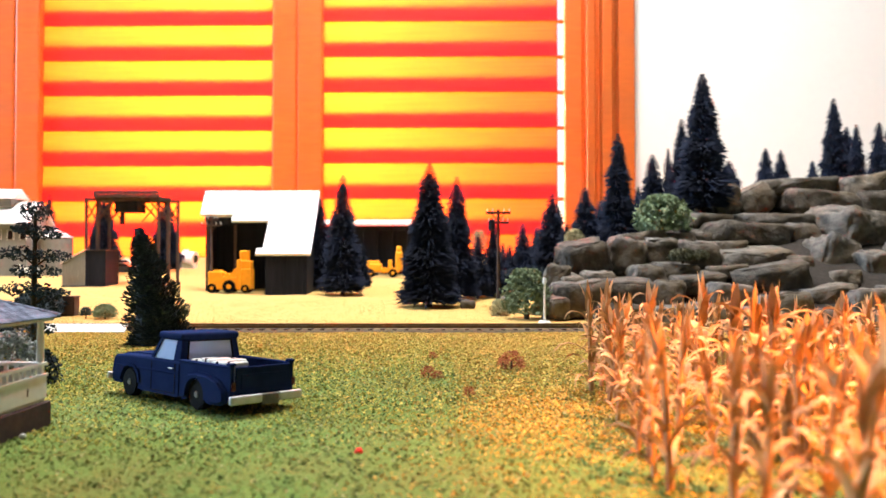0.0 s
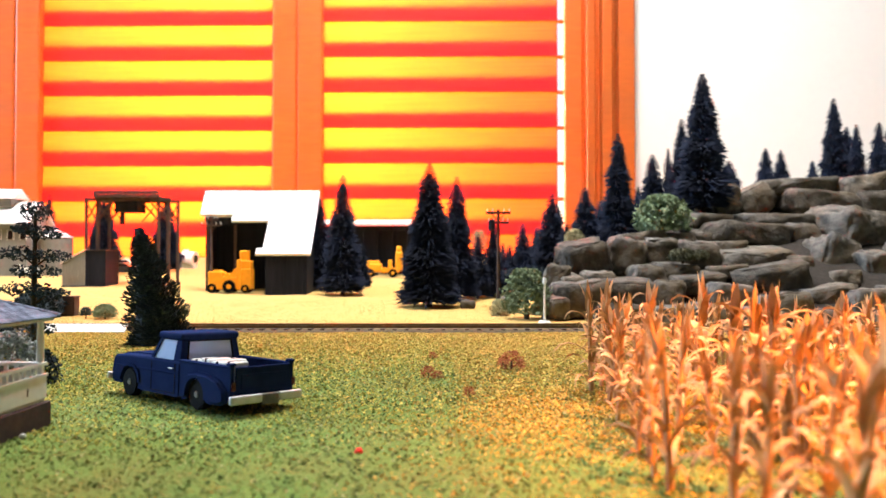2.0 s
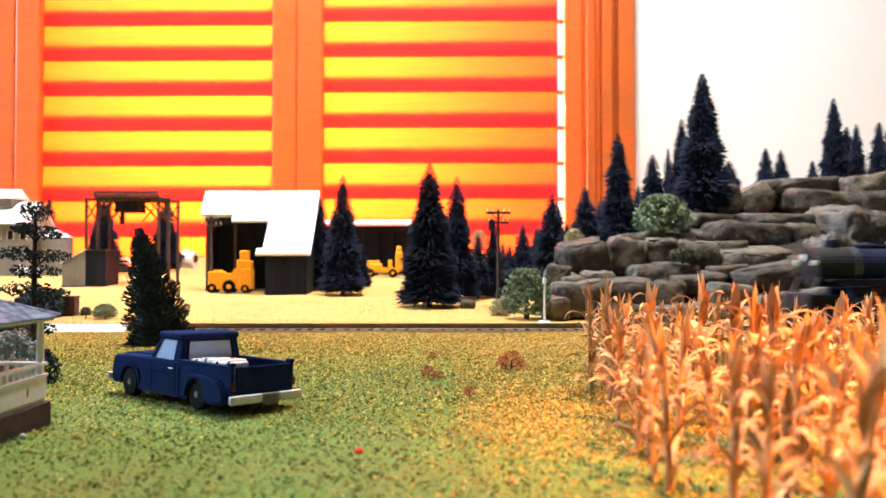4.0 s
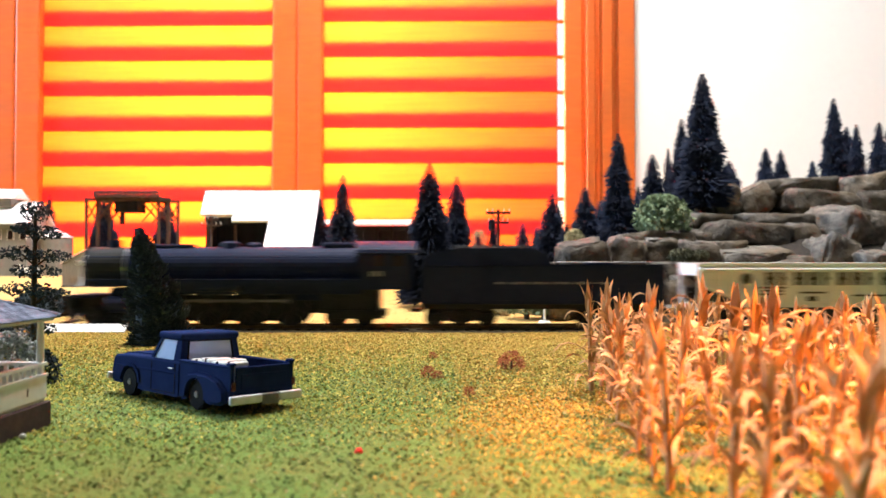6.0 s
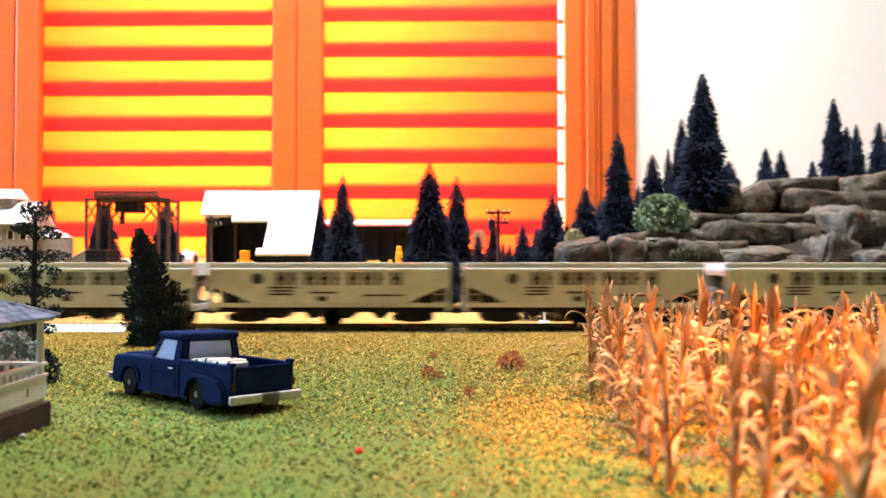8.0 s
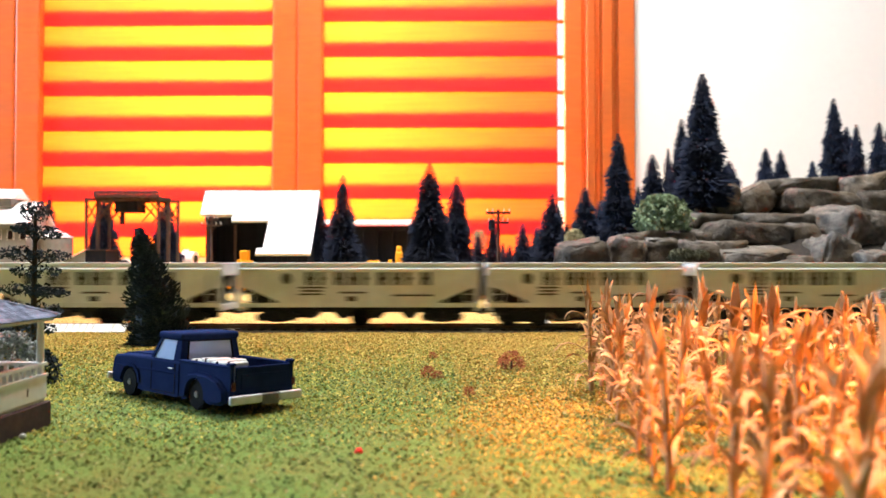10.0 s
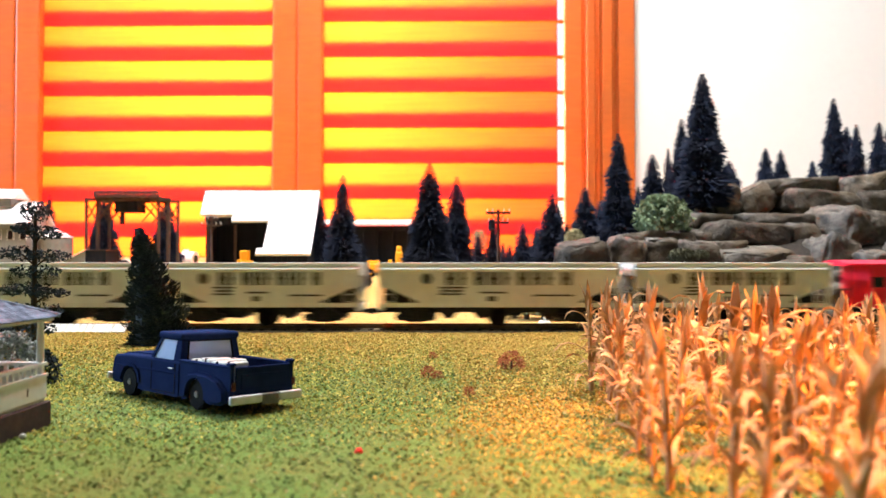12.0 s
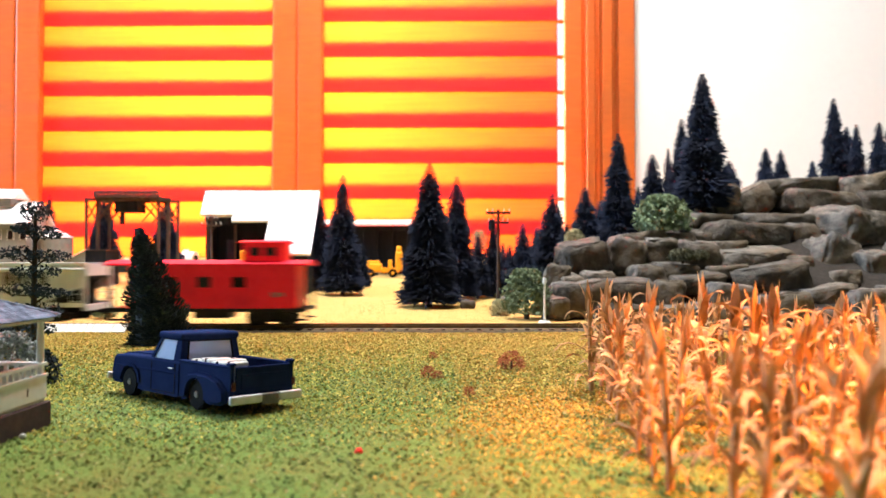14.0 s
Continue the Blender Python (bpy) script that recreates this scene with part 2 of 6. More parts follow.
def conifer(h, r, seed, dense=1.0):
    """A bottle-brush fir: a thin trunk and whorls of drooping needle sprays with an uneven outline."""
    rnd = random.Random(seed)
    tree = thing("pine_tree", pose(0, 0, 0), "dark green bristly model pine tree", "tree", "pine trees")
    part("trunk", rod((0, 0, -0.002), (0, 0, h * 0.97), r * 0.11, r * 0.02, 8), BARK, tree)
    bm = bmesh.new()
    rows = int(h / 0.0023 * dense)
    for i in range(rows):
        f = i / rows
        z = h * (0.03 + 0.95 * f)
        env = r * 1.14 * min(1.0, 1.12 * (1 - f)) ** 0.66 * (0.92 + 0.08 * math.sin(f * 23 + seed)) + 0.0008
        n = max(26, int(env / 0.00026 * dense))
        for k in range(n):
            a = rnd.uniform(0, 6.283)
            length = env * rnd.uniform(0.7, 1.12)
            if rnd.random() < 0.03:
                length *= 1.14
            w = 0.0005 + length * 0.034
            c, s = math.cos(a), math.sin(a)
            z1 = z + rnd.uniform(-0.16, 0.12) * length
            mid = Vector((c * length * 0.55, s * length * 0.55, z + 0.08 * length))
            tip = Vector((c * length, s * length, z1))
            side = Vector((-s, c, 0)) * w
            v = [bm.verts.new(q) for q in ((0, 0, z), mid + side + Vector((0, 0, -w * 0.7)), tip, mid - side + Vector((0, 0, -w * 0.5)), mid + Vector((0, 0, w)))]
            bm.faces.new((v[0], v[1], v[4]))
            bm.faces.new((v[1], v[2], v[4]))
            bm.faces.new((v[2], v[3], v[4]))
            bm.faces.new((v[3], v[0], v[4]))
    cyl(bm, (0, 0, h * 0.05), (0, 0, h * 0.9), r * 0.75, r * 0.08, 10)
    part("crown", bm, PINE, tree)
    return tree


def trees():
    yard_pines = (
        ((-0.0972, 0.7422, 0.0103), 212, 36), ((-0.0115, 0.6493, 0.0048), 253, 50), ((0.0125, 0.7068, 0.0082), 216, 38),
        ((0.0477, 0.7369, 0.0100), 138, 24), ((0.0922, 0.8886, 0.0191), 104, 24), ((0.1057, 0.7400, 0.0366), 132, 34),
        ((0.1374, 0.7400, 0.0556), 108, 28), ((0.1644, 0.7200, 0.0595), 195, 33), ((0.2078, 0.7600, 0.0868), 112, 26),
        ((0.2353, 0.8000, 0.0892), 122, 16), ((0.2338, 0.7500, 0.0862), 174, 28),
    )
    hill_pines = (
        ((0.2374, 0.7000, 0.0884), 244, 46), ((0.2873, 0.7700, 0.1073), 66, 24), ((0.3622, 0.8600, 0.1264), 70, 17),
        ((0.3881, 0.8800, 0.1283), 67, 16), ((0.4438, 0.9200, 0.1377), 40, 11), ((0.4084, 0.8000, 0.1264), 148, 24),
        ((0.4424, 0.8400, 0.1306), 98, 22), ((0.4428, 0.8200, 0.1297), 100, 17), ((0.4443, 0.7800, 0.1300), 96, 20),
        ((0.4728, 0.8000, 0.1335), 120, 26), ((-0.1277, 0.7995, 0.0138), 160, 26),
    )
    back_pines = (
        ((-0.4557, 1.0300, 0.0276), 136, 31), ((-0.3877, 1.0726, 0.0302), 130, 28), ((-0.5813, 1.1312, 0.0337), 130, 18),
        ((0.0734, 0.8451, 0.0165), 72, 20), ((0.1105, 0.9041, 0.0200), 96, 24), ((0.0609, 0.7814, 0.0127), 86, 18),
        ((0.0331, 0.7266, 0.0094), 112, 24), ((0.1129, 0.7000, 0.0415), 70, 22), ((0.1556, 0.7600, 0.0560), 84, 20),
        ((0.1988, 0.7800, 0.0679), 90, 20), ((-0.0881, 0.8315, 0.0157), 78, 18),
    )
    k = 0
    for (x, y, z), hp, rp in yard_pines + hill_pines + back_pines:
        h, r = hp * 1.035 * y / 1358, rp * y / 1358
        conifer(h, r, k).matrix_world = pose(x, y, z, 0, 0, k * 47)
        k += 1


trees()


# ---- the stone hillside ----
def stone_mesh(w, d, h, seed):
    """An angular quarried stone: a hull of jittered points with worn edges."""
    rnd = random.Random(seed)
    bm = bmesh.new()
    for sx in (-1, 1):
        for sy in (-1, 1):
            for sz in (-1, 1):
                k = rnd.uniform(0.72, 1.0)
                bm.verts.new((sx * w / 2 * k * rnd.uniform(0.8, 1), sy * d / 2 * rnd.uniform(0.75, 1), sz * h / 2 * rnd.uniform(0.68, 1)))
    for _ in range(7):
        v = Vector((rnd.uniform(-1, 1), rnd.uniform(-1, 1), rnd.uniform(-1, 1))).normalized()
        bm.verts.new((v.x * w * 0.55, v.y * d * 0.55, v.z * h * 0.52))
    r = bmesh.ops.convex_hull(bm, input=bm.verts[:])
    bmesh.ops.delete(bm, geom=[g for g in r["geom_interior"] if isinstance(g, bmesh.types.BMVert)], context="VERTS")
    bmesh.ops.dissolve_limit(bm, angle_limit=0.2, verts=bm.verts[:], edges=bm.edges[:])
    bmesh.ops.bevel(bm, geom=bm.edges[:], offset=min(w, h) * 0.06, segments=2, affect="EDGES")
    bmesh.ops.triangulate(bm, faces=bm.faces[:])
    for _ in range(2):
        bmesh.ops.subdivide_edges(bm, edges=[e for e in bm.edges if e.calc_length() > w * 0.09], cuts=1)
        bmesh.ops.triangulate(bm, faces=bm.faces[:])
    bmesh.ops.smooth_vert(bm, verts=bm.verts[:], factor=0.25, use_axis_x=True, use_axis_y=True, use_axis_z=True)
    off = Vector((seed * 3.1, 0, 0))
    for v in bm.verts:
        n = noise.noise(v.co * 110 + off) * 0.12 + noise.noise(v.co * 420 + off) * 0.05
        v.co += v.co.normalized() * n * min(w, h)
    return bm


def hillside():
    hill = tagged(new("stone_hillside"), "stacked grey and brown stones forming a rocky hillside", "hillside", kind="structure")
    bm = bmesh.new()
    xs = np.linspace(0.075, 1.0, 60)
    prof = ((0.525, -0.002), (0.545, 0.006), (0.57, 0.022), (0.61, 0.045), (0.66, 0.07), (0.72, 0.096), (0.80, 0.118), (0.95, 0.125), (1.05, 0.1), (1.2, 0.0))
    rows = []
    for x in xs:
        f = min(1.0, max(0.0, (x - 0.075) / 0.2)) ** 0.8
        rows.append([bm.verts.new((x, y + 0.03 * (1 - f) + 0.004 * noise.noise((x * 30, y * 30, 0)), -0.004 + (z * f) * (0.93 + 0.07 * min(1, x / 0.5)) + 0.004 * noise.noise((x * 25, y * 25, 5)))) for y, z in prof])
    for a, b in zip(rows, rows[1:]):
        for i in range(len(prof) - 1):
            bm.faces.new((a[i], b[i], b[i + 1], a[i + 1]))
    # dark core colour paints the shade between the stones
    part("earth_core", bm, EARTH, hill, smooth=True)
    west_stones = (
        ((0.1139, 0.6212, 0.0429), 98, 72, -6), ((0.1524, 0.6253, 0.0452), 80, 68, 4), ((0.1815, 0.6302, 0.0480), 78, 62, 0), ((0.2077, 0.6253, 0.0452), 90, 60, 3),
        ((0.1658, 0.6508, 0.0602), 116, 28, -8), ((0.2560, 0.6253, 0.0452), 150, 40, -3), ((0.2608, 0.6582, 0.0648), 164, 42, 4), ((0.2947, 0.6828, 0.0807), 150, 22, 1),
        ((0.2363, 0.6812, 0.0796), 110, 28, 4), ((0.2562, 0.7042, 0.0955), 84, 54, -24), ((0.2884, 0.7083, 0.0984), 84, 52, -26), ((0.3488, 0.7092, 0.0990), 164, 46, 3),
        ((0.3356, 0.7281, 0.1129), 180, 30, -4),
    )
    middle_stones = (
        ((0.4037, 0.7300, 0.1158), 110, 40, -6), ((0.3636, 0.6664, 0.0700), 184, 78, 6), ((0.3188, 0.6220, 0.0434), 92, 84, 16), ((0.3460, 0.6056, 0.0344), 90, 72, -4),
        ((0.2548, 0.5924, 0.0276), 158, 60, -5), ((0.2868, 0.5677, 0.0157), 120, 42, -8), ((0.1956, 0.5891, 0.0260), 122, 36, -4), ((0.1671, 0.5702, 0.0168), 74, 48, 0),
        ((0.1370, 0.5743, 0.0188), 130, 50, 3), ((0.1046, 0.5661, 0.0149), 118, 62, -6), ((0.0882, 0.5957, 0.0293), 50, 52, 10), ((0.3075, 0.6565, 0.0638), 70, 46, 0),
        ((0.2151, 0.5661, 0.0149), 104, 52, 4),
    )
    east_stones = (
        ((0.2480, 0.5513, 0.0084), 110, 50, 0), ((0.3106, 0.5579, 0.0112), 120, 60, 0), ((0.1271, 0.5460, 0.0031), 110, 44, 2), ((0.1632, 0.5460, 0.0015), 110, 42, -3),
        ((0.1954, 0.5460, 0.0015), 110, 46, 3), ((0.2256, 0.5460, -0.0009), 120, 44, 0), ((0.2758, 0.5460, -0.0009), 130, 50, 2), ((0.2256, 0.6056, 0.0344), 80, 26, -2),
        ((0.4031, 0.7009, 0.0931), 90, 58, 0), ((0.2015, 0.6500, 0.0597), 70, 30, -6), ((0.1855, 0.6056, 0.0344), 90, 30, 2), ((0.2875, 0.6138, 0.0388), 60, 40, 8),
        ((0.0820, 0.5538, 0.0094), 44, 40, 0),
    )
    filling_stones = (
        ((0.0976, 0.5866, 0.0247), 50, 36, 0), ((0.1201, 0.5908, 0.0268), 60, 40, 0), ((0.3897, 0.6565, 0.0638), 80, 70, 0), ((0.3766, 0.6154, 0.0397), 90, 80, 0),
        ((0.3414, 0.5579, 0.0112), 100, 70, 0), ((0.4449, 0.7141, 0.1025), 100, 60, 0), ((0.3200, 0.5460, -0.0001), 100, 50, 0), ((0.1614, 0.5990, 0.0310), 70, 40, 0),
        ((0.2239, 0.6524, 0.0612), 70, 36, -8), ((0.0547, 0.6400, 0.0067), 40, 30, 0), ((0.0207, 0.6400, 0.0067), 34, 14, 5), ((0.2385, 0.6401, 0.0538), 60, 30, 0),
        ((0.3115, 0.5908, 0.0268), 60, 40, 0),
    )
    k = 0
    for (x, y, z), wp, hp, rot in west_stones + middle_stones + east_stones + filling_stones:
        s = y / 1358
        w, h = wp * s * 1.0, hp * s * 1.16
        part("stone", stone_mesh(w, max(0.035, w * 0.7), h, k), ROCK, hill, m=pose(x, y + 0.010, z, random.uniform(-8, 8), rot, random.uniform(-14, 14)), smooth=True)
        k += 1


hillside()


def shrub(name, m, r, h, mat, label, seed, bits=1500):
    """A clump of foam flock: many small rough bits round a low dome, on a short stem."""
    rnd = random.Random(seed)
    ob = thing(name, m, label, "shrub", "shrubs")
    part("stem", rod((0, 0, -0.002), (0, 0, h * 0.5), r * 0.12, r * 0.06, 6), BARK, ob)
    bm = bmesh.new()
    for _ in range(bits):
        a, f = rnd.uniform(0, 6.283), rnd.random() ** 0.5
        zz = rnd.uniform(0.05, 1) ** 0.9
        rr = r * math.sqrt(max(0.05, 1 - (zz - 0.3) ** 2 / 0.55)) * (0.3 + 0.7 * f) * rnd.uniform(0.8, 1.15)
        c = Vector((rr * math.cos(a), rr * math.sin(a), zz * h))
        s = r * rnd.uniform(0.05, 0.115)
        vs = [bm.verts.new(c + s * Vector((rnd.uniform(-1, 1), rnd.uniform(-1, 1), rnd.uniform(-1, 1)))) for _ in range(5)]
        for i, j, l in ((0, 1, 2), (0, 2, 3), (0, 3, 1), (1, 2, 4), (2, 3, 4), (3, 1, 4)):
            bm.faces.new((vs[i], vs[j], vs[l]))
    part("foliage", bm, mat, ob)
    return ob


SHRUB_DRY = material("dry_flock", (0.4, 0.36, 0.2), (0.3, 0.26, 0.14), 600, 0.95, bump=0.6)
MOSS = material("brown_moss", (0.09, 0.085, 0.045), (0.05, 0.048, 0.03), 600, 0.95, bump=0.6)
FLOWER_BITS = material("pale_blossom", (0.34, 0.36, 0.36), (0.14, 0.16, 0.15), 600, 0.9, bump=0.4)
DARK_FLOCK = material("dark_flock", (0.016, 0.023, 0.032), (0.032, 0.043, 0.046), 600, 0.95, bump=0.6, random_tint=0.2)
RUSTY = material("rusty_flock", (0.42, 0.13, 0.05), (0.28, 0.085, 0.035), 900, 0.95, bump=0.5)


def shrubs():
    green = "grey-green foam shrub on the hillside"
    for (x, y, z), rp, hp, mat, label in (
            ((0.0615, 0.5650, 0.0025), 44, 84, SHRUB, "bushy grey-green foam shrub beside the track"), ((0.1887, 0.6600, 0.0678), 50, 66, SHRUB, green),
            ((0.1179, 0.6900, 0.0547), 18, 34, SHRUB_DRY, "pale dry flock tuft on the hillside"), ((0.0377, 0.8000, 0.0555), 14, 34, SHRUB_DRY, "pale dry flock tuft among pines"),
            ((0.1890, 0.6050, 0.0430), 24, 22, MOSS, "brownish moss clump between the stones"), ((0.2059, 0.6150, 0.0440), 16, 18, MOSS, "brownish moss clump between the stones"),
            ((-0.2529, 0.5750, 0.0006), 20, 24, SHRUB, "small olive shrub beside the track"), ((-0.2696, 0.5800, 0.0015), 10, 16, DARK_FLOCK, "small dark shrub beside the track"),
            ((-0.3098, 0.5900, 0.0025), 44, 38, DARK_FLOCK, "low dark hedge clump at the yard's edge"), ((-0.2207, 0.5750, 0.0010), 10, 16, DARK_FLOCK, "small dark shrub beside the track"),
            ((0.0731, 0.7585, 0.0113), 46, 40, DARK_FLOCK, "low dark undergrowth among the pines"), ((0.1091, 0.8057, 0.0141), 40, 44, DARK_FLOCK, "low dark undergrowth among the pines"),
            ((0.0438, 0.5900, 0.0008), 18, 30, SHRUB_DRY, "pale dry flock tuft at a pole's foot"), ((0.0725, 0.5600, 0.0029), 20, 30, SHRUB, green),
            ((-0.1458, 0.2600, -0.0028), 50, 110, FLOWER_BITS, "pale flowering bush behind the porch"), ((-0.1415, 0.2700, -0.0026), 34, 70, DARK_FLOCK, "dark leafy bush behind the porch"),
            ((-0.1653, 0.2800, -0.0042), 50, 130, DARK_FLOCK, "dark leafy bush behind the porch")):
        shrub("shrub", pose(x, y, z), rp * y / 1358, hp * y / 1358, mat, label, int(x * 9000))
    for (x, y, z), r in (((0.0268, 0.3010, 0.0000), 0.0022), ((-0.0053, 0.2790, 0.0000), 0.0013), ((-0.0018, 0.2763, 0.0000), 0.0009), ((0.0082, 0.2415, 0.0000), 0.0009), ((0.0241, 0.3091, 0.0000), 0.0012), ((0.0310, 0.3058, 0.0000), 0.0010), ((-0.0044, 0.3344, 0.0000), 0.0009)):
        shrub("rusty_clump", pose(x, y, z + 0.0003), r * 2.3, r * 3.2, RUSTY, "rust-coloured flock clump lying on the turf", int(r * 1e6), 420)


shrubs()


# ---- dry corn ----
def leaf_strip(bm, base, ang, length, width, rise, droop, twist, rnd):
    """A folded paper leaf that rises from the stalk and bends over."""
    out = Vector((math.cos(ang), math.sin(ang), 0))
    side = Vector((-math.sin(ang), math.cos(ang), 0))
    prev = None
    n = 6
    for i in range(n + 1):
        f = i / n
        bend = rise - droop * f * f
        if i == 0:
            p = Vector(base)
        else:
            p = p + (out * math.cos(bend) + Vector((0, 0, 1)) * math.sin(bend)) * (length / n)
        w = width * (0.35 + 0.65 * min(1, f * 4)) * (1 - f ** 2.5) * 0.5 + 0.00005
        tw = twist * f
        sd = side * math.cos(tw) + Vector((0, 0, 1)) * math.sin(tw)
        up = Vector((0, 0, 1)) * w * 0.35
        row = [bm.verts.new(p - sd * w + up), bm.verts.new(p), bm.verts.new(p + sd * w + up)]
        if prev:
            for k in range(2):
                bm.faces.new((prev[k], prev[k + 1], row[k + 1], row[k]))
        prev = row


def corn_variant(seed):
    rnd = random.Random(seed)
    h = 0.036
    ob = thing("corn_stalk", pose(0, 0, 0), "dry tan paper corn stalk with curling leaves", "corn", "corn field")
    part("stalk", rod((0, 0, -0.001), (rnd.uniform(-0.001, 0.001), rnd.uniform(-0.001, 0.001), h * 0.86), 0.0009, 0.0006, 7), CORN, ob)
    for i in range(13):
        bm = bmesh.new()
        z = h * (0.04 + 0.76 * i / 13)
        leaf_strip(bm, (0, 0, z), i * 2.4 + rnd.uniform(-0.5, 0.5), rnd.uniform(0.009, 0.014) * (1.35 if i < 6 else 1), rnd.uniform(0.0014, 0.0026), rnd.uniform(0.8, 1.35), rnd.uniform(1.2, 2.7),
                   rnd.uniform(-0.8, 0.8), rnd)
        part("leaf", bm, CORN, ob)
    for i in range(6):
        bm = bmesh.new()
        leaf_strip(bm, (0, 0, h * rnd.uniform(0.6, 0.74)), i * 1.7 + rnd.uniform(-0.4, 0.4), rnd.uniform(0.008, 0.012), rnd.uniform(0.0016, 0.0028), rnd.uniform(1.34, 1.54), rnd.uniform(-0.1, 0.35),
                   rnd.uniform(-0.6, 0.6), rnd)
        part("top_leaf", bm, CORN, ob)
    if seed % 2:
        part("ear", rod((0.0006, 0, h * 0.42), (0.0022, 0.0004, h * 0.58), 0.0011, 0.0005, 8), CORN, ob)
    return ob


def corn_field():
    kinds = [corn_variant(s) for s in range(7)]
    # the stalks along the field's edges: foot x, y and height in millimetres
    rows = [(48.5, 252, 35), (54, 262, 36), (57, 250, 34), (62, 238, 37), (55, 198, 31), (73, 222, 38.5), (77, 212, 37), (41.5, 141, 31), (46.5, 124, 30), (70, 172, 38), (76, 176, 38.5),
            (76, 160, 34), (49.5, 96, 33), (126, 240, 33.5), (148, 270, 31), (70.5, 121, 37), (46, 188, 24), (44, 165, 22), (58, 118, 30), (66, 104, 31), (53, 225, 30), (43, 104, 29), (54, 88, 30), (41, 150, 27), (43.5, 172, 27), (46.5, 205, 29), (50, 232, 31), (61, 86, 33)]
    rnd = random.Random(5)
    y = 0.100
    while y < 0.34:
        x = 0.052 + rnd.uniform(-0.002, 0.004) + (0.012 if y > 0.27 else 0)
        while x < 0.6 * y + 0.03:
            rows.append((x * 1000 + rnd.uniform(-3, 3), y * 1000 + rnd.uniform(-4, 4), rnd.uniform(22, 32)))
            x += 0.0155
        y += 0.019
    for i, (x, y, h) in enumerate(rows):
        k = kinds[i % 7]
        s = h / 36.0
        m = pose(x / 1000, y / 1000, 0, rnd.uniform(-8, 8), rnd.uniform(-8, 8), rnd.uniform(0, 360))
        if i < 7:
            k.scale = (s, s, s)
            k.matrix_world = m @ Matrix.Diagonal((s, s, s, 1))
        else:
            c = copy_thing(k, m)
            c.scale = (s, s, s)


corn_field()


# ---- pickup truck ----
TRUCK_BLUE = material("truck_blue_paint", (0.013, 0.021, 0.066), (0.011, 0.018, 0.056), 300, 0.4, bump=0.02, stain=(0.015, 0.024, 0.072), stain_scale=120, spec=0.0)
DARK_GLASS = material("dark_window", (0.02, 0.012, 0.012), (0.03, 0.02, 0.02), 200, 0.15, bump=0.0)
TYRE = material("tyre_rubber", (0.006, 0.006, 0.007), (0.011, 0.011, 0.011), 900, 0.9, spec=0.05)
CHROME = material("dull_chrome", (0.6, 0.62, 0.66), (0.5, 0.52, 0.56), 500, 0.4, metal=0.3, bump=0.05)
WHITE_PLASTIC = material("white_plastic", (0.75, 0.74, 0.7), (0.68, 0.67, 0.62), 400, 0.5, bump=0.05)
CARTON = material("pale_carton", (0.66, 0.65, 0.62), (0.58, 0.57, 0.54), 700, 0.7)
TAIL_RED = material("tail_lamp_red", (0.07, 0.012, 0.015), (0.05, 0.01, 0.01), 500, 0.3)
CLEAR = material("clear_styrene", (0.55, 0.7, 1.0), (0.5, 0.65, 0.95), 300, 0.12, bump=0.0)
see_through = CLEAR.node_tree.nodes.new("ShaderNodeBsdfTransparent")
glass_mix = CLEAR.node_tree.nodes.new("ShaderNodeMixShader")
glass_mix.inputs[0].default_value = 0.55
CLEAR.node_tree.links.new(CLEAR.node_tree.nodes["Principled BSDF"].outputs[0], glass_mix.inputs[1])
CLEAR.node_tree.links.new(see_through.outputs[0], glass_mix.inputs[2])
CLEAR.node_tree.links.new(glass_mix.outputs[0], CLEAR.node_tree.nodes["Material Output"].inputs["Surface"])


STEEL_DULL = material("dull_grey_metal", (0.16, 0.15, 0.15), (0.1, 0.1, 0.1), 500, 0.5)


